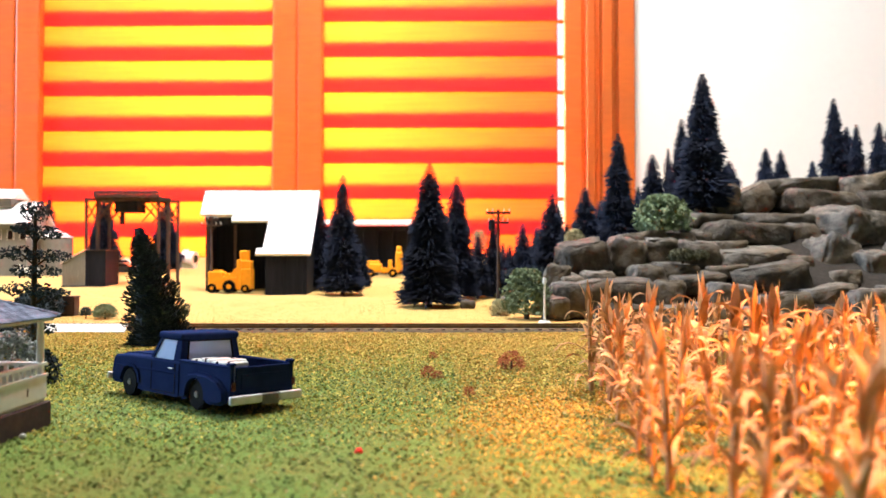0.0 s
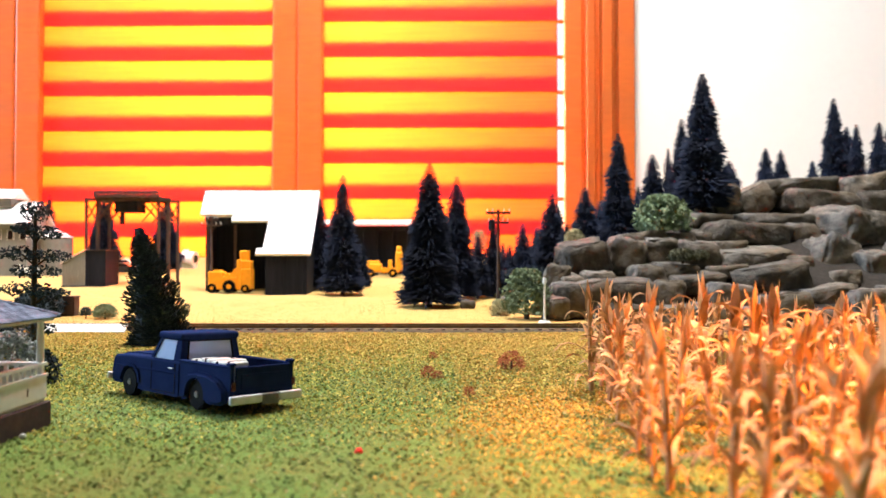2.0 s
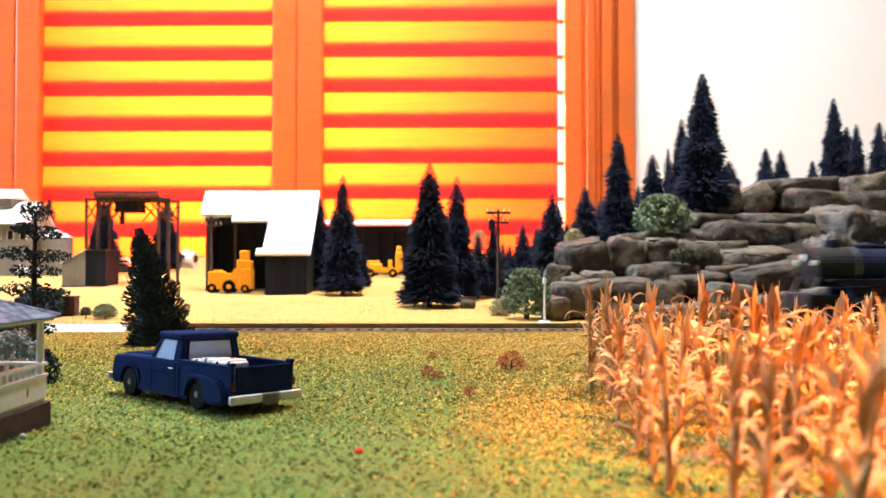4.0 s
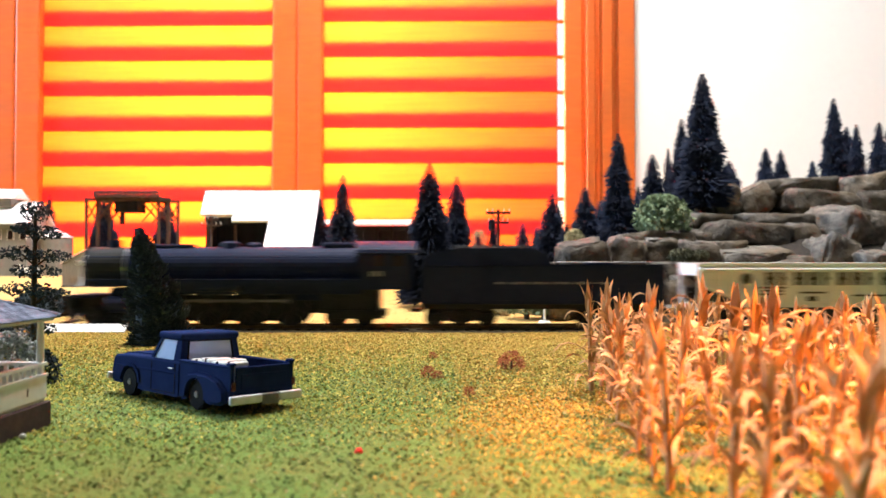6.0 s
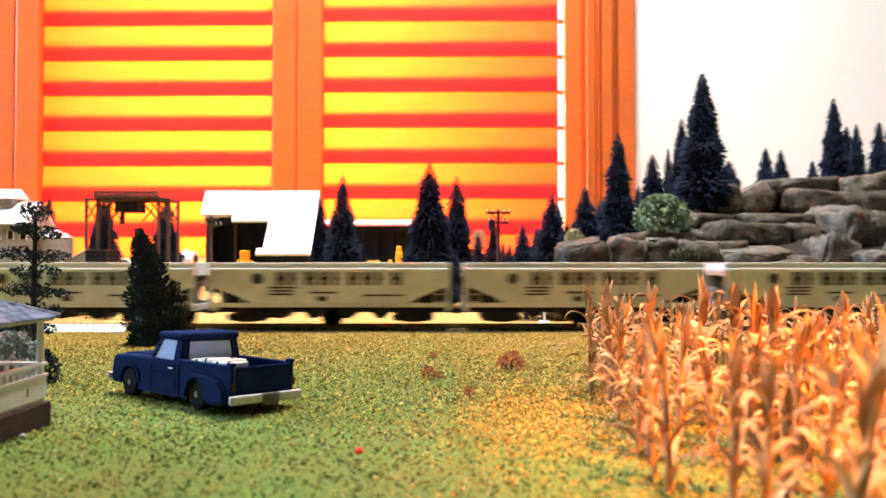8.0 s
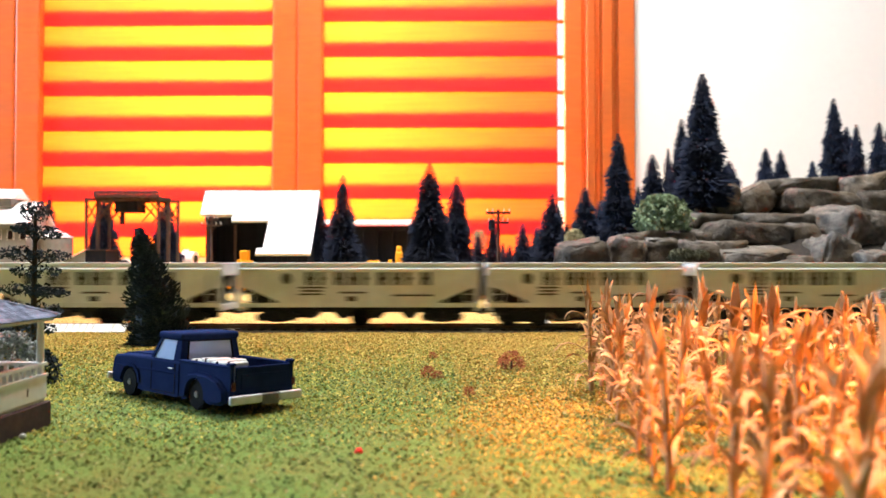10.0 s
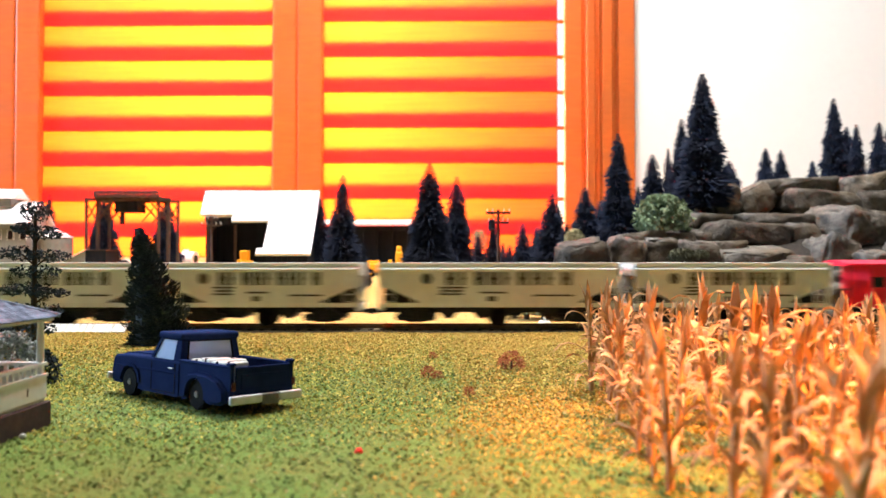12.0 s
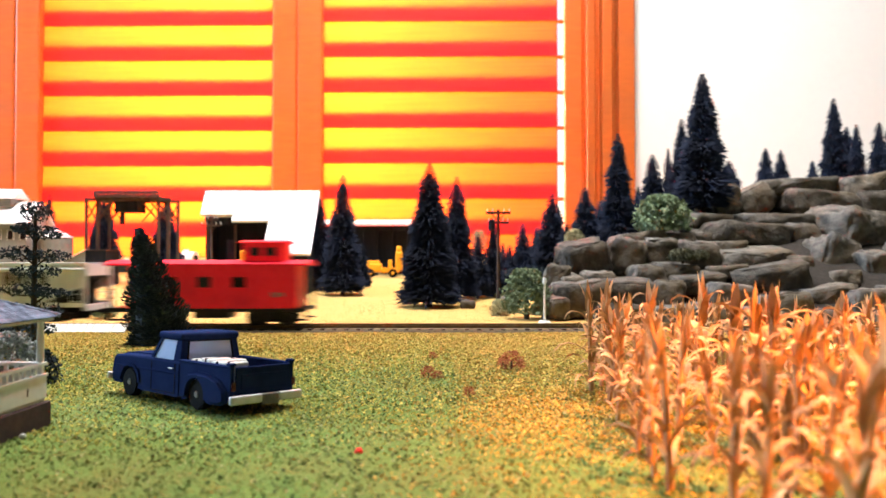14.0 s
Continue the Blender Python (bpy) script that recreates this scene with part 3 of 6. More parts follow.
def pickup():
    """Body on the rear axle's middle, nose towards +x."""
    t = thing("pickup_truck", pose(-0.0632, 0.2275, 0, 0, 0, 140.5) @ pose(0, 0, -0.0004, 2.0, 0, 0), "dark blue model pickup truck parked on the turf", "truck")
    w, zt, rear, base, nose, wheel_r = 0.0110, 0.0130, -0.0154, 0.0372, 0.0484, 0.0045
    arc = lambda c, r, a0, a1, n=12: [(c + r * math.cos(a), wheel_r + r * math.sin(a)) for a in np.linspace(a0, a1, n)]
    # cab, front wings and bonnet, with an opening over the front wheel
    out = [(0.0098, 0.0026), (0.0098, zt), (0.0262, 0.0132), (0.0400, 0.0130), (0.0466, 0.0125), (0.0481, 0.0116), (nose, 0.0102), (nose, 0.0056), (0.0473, 0.0038)] + arc(base, 0.0051, -0.15, math.pi + 0.3) + [(0.0300, 0.0026)]
    bm = slab(bmesh.new(), out, -w, w)
    rim = [e for e in bm.edges if abs(e.verts[0].co.y - e.verts[1].co.y) < 1e-6 and min(v.co.z for v in e.verts) > 0.0095]
    bmesh.ops.bevel(bm, geom=rim, offset=0.0012, segments=4, affect="EDGES", profile=0.6)
    part("cab_body", bm, TRUCK_BLUE, t)
    bm = slab(bmesh.new(), [(0.0272, 0.0122), (0.0272, 0.0138), (0.0390, 0.0136), (0.0455, 0.0131), (0.0468, 0.0116)], -0.0085, 0.0085)
    bmesh.ops.bevel(bm, geom=[e for e in bm.edges if e.calc_length() > 0.004], offset=0.0006, segments=3, affect="EDGES")
    part("hood", bm, TRUCK_BLUE, t)
    # greenhouse: a tapered shell with four window openings
    bm = bmesh.new()
    low = [bm.verts.new((x, y, 0.0126)) for x, y in ((0.0100, -0.0105), (0.0266, -0.0105), (0.0266, 0.0105), (0.0100, 0.0105))]
    top = [bm.verts.new((x, y, 0.0200)) for x, y in ((0.0108, -0.0094), (0.0218, -0.0094), (0.0218, 0.0094), (0.0108, 0.0094))]
    bm.faces.new(top)
    panes = []
    # each wall of the cab as a ring round its window: margins left, right, below, above
    for k, (ml, mr, mb, mt) in enumerate(((0.22, 0.10, 0.06, 0.14), (0.07, 0.07, 0.06, 0.10), (0.10, 0.22, 0.06, 0.14), (0.12, 0.12, 0.08, 0.16))):
        a, b, c, d = low[k].co, low[(k + 1) % 4].co, top[(k + 1) % 4].co, top[k].co
        at = lambda u, v: (a.lerp(b, u)).lerp(d.lerp(c, u), v)
        inward = (Vector((0.0163, 0, 0.0163)) - at(0.5, 0.5)) * Vector((1, 1, 0))
        inward = inward.normalized() * 0.0008
        hole = [at(ml, mb), at(1 - mr, mb), at(1 - mr, 1 - mt), at(ml, 1 - mt)]
        panes.append(hole)
        outer = [bm.verts.new(q) for q in (a, b, c, d)]
        inner = [bm.verts.new(q) for q in hole]
        deep = [bm.verts.new(q + inward) for q in hole]
        for q in range(4):
            n = (q + 1) % 4
            bm.faces.new((outer[q], outer[n], inner[n], inner[q]))
            bm.faces.new((inner[q], inner[n], deep[n], deep[q]))
    bmesh.ops.remove_doubles(bm, verts=bm.verts[:], dist=0.00001)
    bmesh.ops.recalc_face_normals(bm, faces=bm.faces[:])
    part("cab_frame", bm, TRUCK_BLUE, t)
    for name, quad in zip(("side_window", "windscreen", "side_window", "rear_window"), panes):
        bm = bmesh.new()
        mid = sum(quad, Vector()) / 4
        f = bm.faces.new([bm.verts.new(mid + (q - mid) * 1.06 + (Vector((0.0163, 0, mid.z)) - mid).normalized() * 0.0003) for q in quad])
        r = bmesh.ops.extrude_face_region(bm, geom=[f])
        bmesh.ops.translate(bm, vec=(Vector((0.0163, 0, mid.z)) - mid).normalized() * 0.0002, verts=[g for g in r["geom"] if isinstance(g, bmesh.types.BMVert)])
        part(name, bm, CLEAR, t)
        if name == "rear_window":
            bm = bmesh.new()
            for k in range(4):
                a, b = quad[k], quad[(k + 1) % 4]
                cyl(bm, a - Vector((0.0001, 0, 0)), b - Vector((0.0001, 0, 0)), 0.00028, seg=6)
            part("window_gasket", bm, TYRE, t)
    bm = boxes((0.0100, 0.0230, -0.0101, 0.0101, 0.0189, 0.0212))
    bmesh.ops.bevel(bm, geom=bm.edges[:], offset=0.0011, segments=5, affect="EDGES", profile=0.6)
    part("roof", bm, TRUCK_BLUE, t, smooth=True)
    for s in (-1, 1):
        part("door_seam", boxes((0.0117, 0.0119, s * w - 0.0001, s * w + 0.00012, 0.0036, 0.0122), (0.0246, 0.0248, s * w - 0.0001, s * w + 0.00012, 0.0036, 0.0122), (0.0117, 0.0248, s * w - 0.0001, s * w + 0.00012, 0.0034, 0.0036)), TYRE, t)
        part("door_handle", boxes((0.0126, 0.0146, s * w, s * w + 0.0005, 0.0106, 0.0110), bevel=0.0001), CHROME, t)
        part("belt_moulding", boxes((0.0100, 0.0450, s * w, s * w + 0.0003, 0.0092, 0.0096), bevel=0.0001), TRUCK_BLUE, t)
        part("headlight", rod((nose - 0.0002, s * 0.0085, 0.0083), (nose + 0.0005, s * 0.0085, 0.0083), 0.0014, seg=16), CLEAR, t)
        bm = slab(bmesh.new(), arc(base, 0.0062, 0.05, math.pi - 0.05) + arc(base, 0.0053, math.pi - 0.05, 0.05), min(s * (w - 0.0004), s * (w + 0.0005)), max(s * (w - 0.0004), s * (w + 0.0005)))
        part("front_arch", bm, TRUCK_BLUE, t)
    part("seat", boxes((0.0116, 0.0146, -0.0088, 0.0088, 0.0122, 0.0152), bevel=0.0006), TYRE, t)
    bm = bmesh.new()
    for k in range(14):
        a, b = k * 6.2832 / 14, (k + 1) * 6.2832 / 14
        cyl(bm, (0.0205 + 0.0012 * math.sin(a), 0.0046 + 0.0020 * math.cos(a), 0.0148 + 0.0016 * math.sin(a)), (0.0205 + 0.0012 * math.sin(b), 0.0046 + 0.0020 * math.cos(b), 0.0148 + 0.0016 * math.sin(b)), 0.0003, seg=6)
    cyl(bm, (0.0205, 0.0046, 0.0148), (0.0230, 0.0046, 0.0128), 0.0004, seg=6)
    part("steering_wheel", bm, TYRE, t)
    # open bed with swollen rear wings
    for s in (-1, 1):
        y0, y1 = sorted((s * (w - 0.0014), s * (w - 0.0002)))
        out = [(0.0097, 0.0028), (0.0097, zt), (rear, zt), (rear, 0.0042), (-0.0056, 0.0030)] + arc(0.0, 0.0052, math.pi + 0.2, -0.2)
        part("bed_side", slab(bmesh.new(), out, y0, y1), TRUCK_BLUE, t)
        part("bed_rail", boxes((rear - 0.0003, 0.0096, y0 - 0.0002, y1 + 0.0003, zt + 0.00002, zt + 0.0007), bevel=0.0003), TRUCK_BLUE, t)
        out = arc(0.0, 0.0048, -0.35, math.pi + 0.35) + [(-0.0062, 0.0024), (-0.0118, 0.0026), (-0.0144, 0.0036), (-0.0140, 0.0070), (-0.0108, 0.0096), (-0.0060, 0.0108), (0.0, 0.0111), (0.0046, 0.0104), (0.0070, 0.0080), (0.0074, 0.0024)]
        a, b = sorted((s * (w - 0.0003), s * (w + 0.0011)))
        bm = slab(bmesh.new(), out, a, b)
        outer = [e for e in bm.edges if all(abs(v.co.y) > w + 0.001 for v in e.verts) and max((v.co.xz - Vector((0, wheel_r))).length for v in e.verts) > 0.0055]
        bmesh.ops.bevel(bm, geom=outer, offset=0.0009, segments=3, affect="EDGES")
        part("rear_wing", bm, TRUCK_BLUE, t)
        part("stake_cap", boxes((rear - 0.0006, rear + 0.0016, y0 - 0.0004, y1 + 0.0005, zt + 0.0007, zt + 0.0015), bevel=0.0003), TRUCK_BLUE, t)
        part("tail_lamp", boxes((rear - 0.0012, rear - 0.0008, s * 0.0103 - 0.0006, s * 0.0103 + 0.0006, 0.0070, 0.0094), bevel=0.0002), TAIL_RED, t)
    part("bed_floor", boxes((rear, 0.0097, -w + 0.0015, w - 0.0015, 0.0054, 0.0064)), TRUCK_BLUE, t)
    part("bed_front", boxes((0.0088, 0.0096, -w + 0.0015, w - 0.0015, 0.0064, zt)), TRUCK_BLUE, t)
    bm = boxes((rear - 0.0008, rear - 0.00005, -w + 0.0016, w - 0.0016, 0.0058, zt + 0.0004), bevel=0.0002)
    part("tailgate", bm, TRUCK_BLUE, t)
    part("tail_panel", boxes((rear - 0.00095, rear - 0.0007, -0.0078, 0.0078, 0.0072, 0.0114), bevel=0.0001), TRUCK_BLUE, t)
    for y0, y1 in ((-0.0122, -0.0042), (0.0018, 0.0122)):
        part("rear_bumper", boxes((rear - 0.0028, rear - 0.0014, y0, y1, 0.0034, 0.0058), bevel=0.0004), CHROME, t, "dull silver bumper")
    part("bumper_centre", boxes((rear - 0.0024, rear - 0.0012, -0.0042, 0.0018, 0.0026, 0.0057), bevel=0.0003), STEEL_DULL, t)
    part("front_bumper", boxes((nose + 0.0004, nose + 0.0016, -0.0120, 0.0120, 0.0044, 0.0066), bevel=0.0004), CHROME, t)
    part("bumper_iron", boxes((nose - 0.0022, nose + 0.0006, -0.0075, -0.0065, 0.0048, 0.0058), (nose - 0.0022, nose + 0.0006, 0.0065, 0.0075, 0.0048, 0.0058)), TYRE, t)
    part("grille", boxes((nose - 0.0001, nose + 0.0003, -0.0066, 0.0066, 0.0070, 0.0096)), CHROME, t)
    part("chassis", boxes((rear + 0.0006, 0.0440, -0.0060, 0.0060, 0.0028, 0.0056)), TYRE, t)
    tyre = None
    for x, s in ((base, 1), (base, -1), (0.0, 1), (0.0, -1)):
        m = pose(x, s * 0.0096, wheel_r)
        if tyre is None:
            bm = rod((0, -0.0015, 0), (0, 0.0015, 0), wheel_r, seg=28)
            bmesh.ops.bevel(bm, geom=[e for e in bm.edges if abs(e.verts[0].co.y - e.verts[1].co.y) < 1e-6], offset=0.0005, segments=2, affect="EDGES")
            tyre = wheel = part("wheel", bm, TYRE, t, "black rubber wheel", m=m)
        else:
            wheel = again(tyre, m)
        part("hubcap", rod((0, s * 0.0013, 0), (0, s * 0.0018, 0), 0.0011, 0.0008, 14), STEEL_DULL, wheel, "small grey hubcap")
    # pale parcels along one side of the bed
    for x, y, a, dx, dy, dz in ((0.0058, 0.0040, 4, 0.0050, 0.0080, 0.0074), (0.0004, 0.0044, -5, 0.0050, 0.0072, 0.0080), (-0.0052, 0.0048, 3, 0.0052, 0.0070, 0.0076), (-0.0108, 0.0058, 8, 0.0044, 0.0056, 0.0080), (0.0050, -0.0045, 9, 0.0048, 0.0066, 0.0068)):
        ob = tagged(part("parcel", boxes((-dx / 2, dx / 2, -dy / 2, dy / 2, 0, dz), bevel=0.0004), CARTON), "pale cardboard parcel loaded in the truck bed", "parcel", "parcels in the truck bed")
        ob.matrix_world = t.matrix_world @ pose(x, y, 0.0064, 0, 0, a)
        part("parcel_strap", boxes((-0.0004, 0.0004, -dy / 2 - 0.0001, dy / 2 + 0.0001, dz * 0.5, dz + 0.0001)), TYRE, ob)


pickup()


# ---- the porch ----
SHINGLE = material("grey_shingle", (0.16, 0.19, 0.26), (0.07, 0.085, 0.12), 700, 0.8, random_tint=0.35, bump=0.3, spec=0.0)
BRICK_BASE = material("dark_brown_base", (0.05, 0.03, 0.028), (0.075, 0.045, 0.04), 400, 0.8)
CREAM = material("cream_trim", (0.62, 0.59, 0.54), (0.54, 0.51, 0.46), 300, 0.6)


def gazebo():
    g = thing("gazebo", pose(-0.1343, 0.1715, 0), "white railed gazebo with grey shingled roof", "gazebo")
    hx, hy = 0.0300, 0.0300
    part("base", boxes((-hx - 0.0012, hx + 0.0012, -hy - 0.0012, hy + 0.0012, -0.001, 0.0058), bevel=0.0003), BRICK_BASE, g, "dark brown masonry base")
    part("floor_board", boxes((-hx, hx, -hy, hy, 0.0058, 0.0068)), CREAM, g)
    for s in (-1, 1):
        part("side_skirt", boxes((s * hx - 0.0005, s * hx + 0.0005, -hy, hy, 0.0068, 0.0124)), WHITE_PLASTIC, g)
        part("end_skirt", boxes((-hx + 0.0006, hx - 0.0006, s * hy - 0.0005, s * hy + 0.0005, 0.0068, 0.0124)), WHITE_PLASTIC, g)
        part("side_handrail", boxes((s * hx - 0.0008, s * hx + 0.0008, -hy, hy, 0.0152, 0.0160)), WHITE_PLASTIC, g)
        part("end_handrail", boxes((-hx, hx, s * hy - 0.0008, s * hy + 0.0008, 0.0152, 0.0160)), WHITE_PLASTIC, g)
        part("lower_rail", boxes((s * hx - 0.0009, s * hx + 0.0009, -hy, hy, 0.0124, 0.0132)), WHITE_PLASTIC, g)
        for k in range(4):
            y = -hy + 0.01 + k * 0.0135
            part("skirt_slot", boxes((s * hx + s * 0.0005 - 0.0001, s * hx + s * 0.0005 + 0.0001, y, y + 0.0005, 0.0085, 0.0105)), BRICK_BASE, g)
    first = None
    for s in (-1, 1):
        for k in range(22):
            for m in (pose(s * hx, -hy + 0.0022 + k * 0.00265, 0.0132), pose(-hx + 0.0022 + k * 0.00265, s * hy, 0.0132)):
                if first is None:
                    first = part("baluster", boxes((-0.0004, 0.0004, -0.0004, 0.0004, -0.0008, 0.0022)), WHITE_PLASTIC, g, m=m)
                else:
                    again(first, m)
    for a in (-1, 1):
        for b in (-1, 1):
            bm = rod((a * (hx - 0.0008), b * (hy - 0.0008), 0.0124), (a * (hx - 0.0008), b * (hy - 0.0008), 0.0278), 0.0010, 0.0008, 10)
            box(bm, a * (hx - 0.0008) - 0.0014, a * (hx - 0.0008) + 0.0014, b * (hy - 0.0008) - 0.0014, b * (hy - 0.0008) + 0.0014, 0.0266, 0.0276)
            part("post", bm, WHITE_PLASTIC, g)
    part("eave_board", boxes((-hx - 0.0015, hx + 0.0015, -hy - 0.0015, hy + 0.0015, 0.0268, 0.0277)), CREAM, g)
    # hipped roof with courses of single shingles on the two faces towards the lawn
    e, top = hx + 0.0026, 0.0410
    bm = bmesh.new()
    c = [bm.verts.new((x, y, 0.0277)) for x, y in ((-e, -e), (e, -e), (e, e), (-e, e))]
    apex = bm.verts.new((0, 0, top))
    for i in range(4):
        bm.faces.new((c[i], c[(i + 1) % 4], apex))
    bm.faces.new(c[::-1])
    part("roof", bm, SHINGLE, g)
    slope = math.atan2(top - 0.0277, e)
    tile = boxes((-0.00098, 0.00098, -0.0013, 0.0013, 0.0, 0.0003))
    me = None
    courses = 13
    for face in range(2):
        for i in range(courses):
            f = (i + 0.35) / courses
            half = e * (1 - f) - 0.001
            n = int(2 * half / 0.0021)
            for k in range(n):
                off = -half + (k + 0.5) * 2 * half / n
                d = e * (1 - f)
                z = 0.0277 + (top - 0.0277) * f + 0.0002
                if face == 0:
                    m = pose(d, off, z) @ Matrix.Rotation(radians(90), 4, "Z") @ Matrix.Rotation(slope + 0.05, 4, "X")
                else:
                    m = pose(off, -d, z) @ Matrix.Rotation(slope + 0.05, 4, "X")
                if face == 0 or i < 7:
                    if me is None:
                        me = part("shingle", tile, SHINGLE, g, m=m)
                    else:
                        again(me, m)
    for s in (-1, 1):
        part("hip_cap", rod((e, s * e, 0.0280), (0, 0, top + 0.0003), 0.0006, seg=6), SHINGLE, g)


gazebo()


def cushion_tree(m, h):
    """A slim tree with flat foliage cushions on a bare trunk."""
    rnd = random.Random(11)
    t = thing("layered_tree", m, "slender tree with dark layered foliage cushions", "tree")
    part("trunk", rod((0, 0, -0.001), (0.0006, 0, h * 0.97), 0.0016, 0.0007, 10), BARK, t)
    for f, ox, r, thick in ((0.97, 0.001, 0.0065, 0.009), (0.86, -0.004, 0.0050, 0.005), (0.83, 0.004, 0.0080, 0.006), (0.70, -0.006, 0.0085, 0.007), (0.68, 0.007, 0.0085, 0.006),
                            (0.58, 0.001, 0.0100, 0.006), (0.47, -0.004, 0.0105, 0.006), (0.44, 0.007, 0.0080, 0.004), (0.33, 0.0, 0.0125, 0.007), (0.20, -0.003, 0.012, 0.007)):
        part("limb", rod((0, 0, h * f - 0.005), (ox, 0, h * f), 0.0005, 0.0003, 6), BARK, t)
        bm = bmesh.new()
        for _ in range(280):
            a, q = rnd.uniform(0, 6.283), rnd.random() ** 0.5
            c = Vector((ox + r * q * math.cos(a), r * q * math.sin(a), h * f + thick * 0.5 * rnd.uniform(-1, 1) * math.sqrt(1.05 - q * q)))
            s = rnd.uniform(0.0004, 0.0010)
            vs = [bm.verts.new(c + s * Vector((rnd.uniform(-1, 1), rnd.uniform(-1, 1), rnd.uniform(-1, 1)))) for _ in range(5)]
            for i, j, l in ((0, 1, 2), (0, 2, 3), (0, 3, 1), (1, 2, 4), (2, 3, 4), (3, 1, 4)):
                bm.faces.new((vs[i], vs[j], vs[l]))
        part("foliage_cushion", bm, DARK_FLOCK, t)


cushion_tree(pose(*(-0.1760, 0.3300, -0.0004)), 0.0665)


def cone_tree(m, h, r):
    """A dense clipped evergreen with a nubbly skin, leaning."""
    rnd = random.Random(21)
    t = thing("evergreen_tree", m, "leaning dense dark evergreen tree behind the truck", "tree")
    part("trunk", rod((0, 0, -0.004), (0, 0, h * 0.9), 0.0016, 0.0006, 10), BARK, t)
    bm = bmesh.new()
    for _ in range(3600):
        f = rnd.random() ** 1.35
        env = r * min(1.0, (1 - f) * 1.28 + 0.12) * (0.93 + 0.1 * math.sin(f * 31)) * (1.0 if f < 0.94 else 0.7)
        a = rnd.uniform(0, 6.283)
        q = env * (0.72 + 0.33 * rnd.random())
        c = Vector((q * math.cos(a), q * math.sin(a), h * (0.02 + 0.97 * f)))
        s = rnd.uniform(0.0007, 0.0014)
        d = Vector((math.cos(a), math.sin(a), rnd.uniform(0.3, 1.1))) * s * 1.05
        u = Vector((-math.sin(a), math.cos(a), 0)) * s
        vs = [bm.verts.new(c - d), bm.verts.new(c + u), bm.verts.new(c + d), bm.verts.new(c - u), bm.verts.new(c + Vector((math.cos(a), math.sin(a), 0)) * s * 0.8)]
        for i, j in ((0, 1), (1, 2), (2, 3), (3, 0)):
            bm.faces.new((vs[i], vs[j], vs[4]))
    part("crown", bm, DARK_FLOCK, t)
    cone = rod((0, 0, 0.001), (0, 0, h * 0.93), r * 0.82, r * 0.1, 16)
    part("inner_foliage", cone, DARK_FLOCK, t)


cone_tree(pose(*(-0.1414, 0.3880, 0.0001), 0, -12, 0), 0.0605, 0.0160)


# ---- yard buildings ----
ROOF_WHITE = material("white_metal_roof", (0.82, 0.82, 0.82), (0.78, 0.78, 0.79), 120, 0.45, bump=0.05)
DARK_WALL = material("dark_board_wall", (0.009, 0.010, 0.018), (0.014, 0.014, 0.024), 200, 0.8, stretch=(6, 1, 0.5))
GREY_WALL = material("grey_board_wall", (0.24, 0.23, 0.21), (0.18, 0.17, 0.16), 200, 0.8, stretch=(6, 1, 0.5))
OLD_WOOD = material("old_dark_wood", (0.055, 0.035, 0.03), (0.09, 0.055, 0.045), 300, 0.85, stretch=(1, 1, 0.3))
YELLOW = material("machine_yellow", (1.0, 0.4, 0.02), (0.92, 0.34, 0.015), 300, 0.45, bump=0.05)
WHITE_CAR = material("white_enamel", (0.72, 0.7, 0.66), (0.66, 0.64, 0.6), 300, 0.3, bump=0.02)


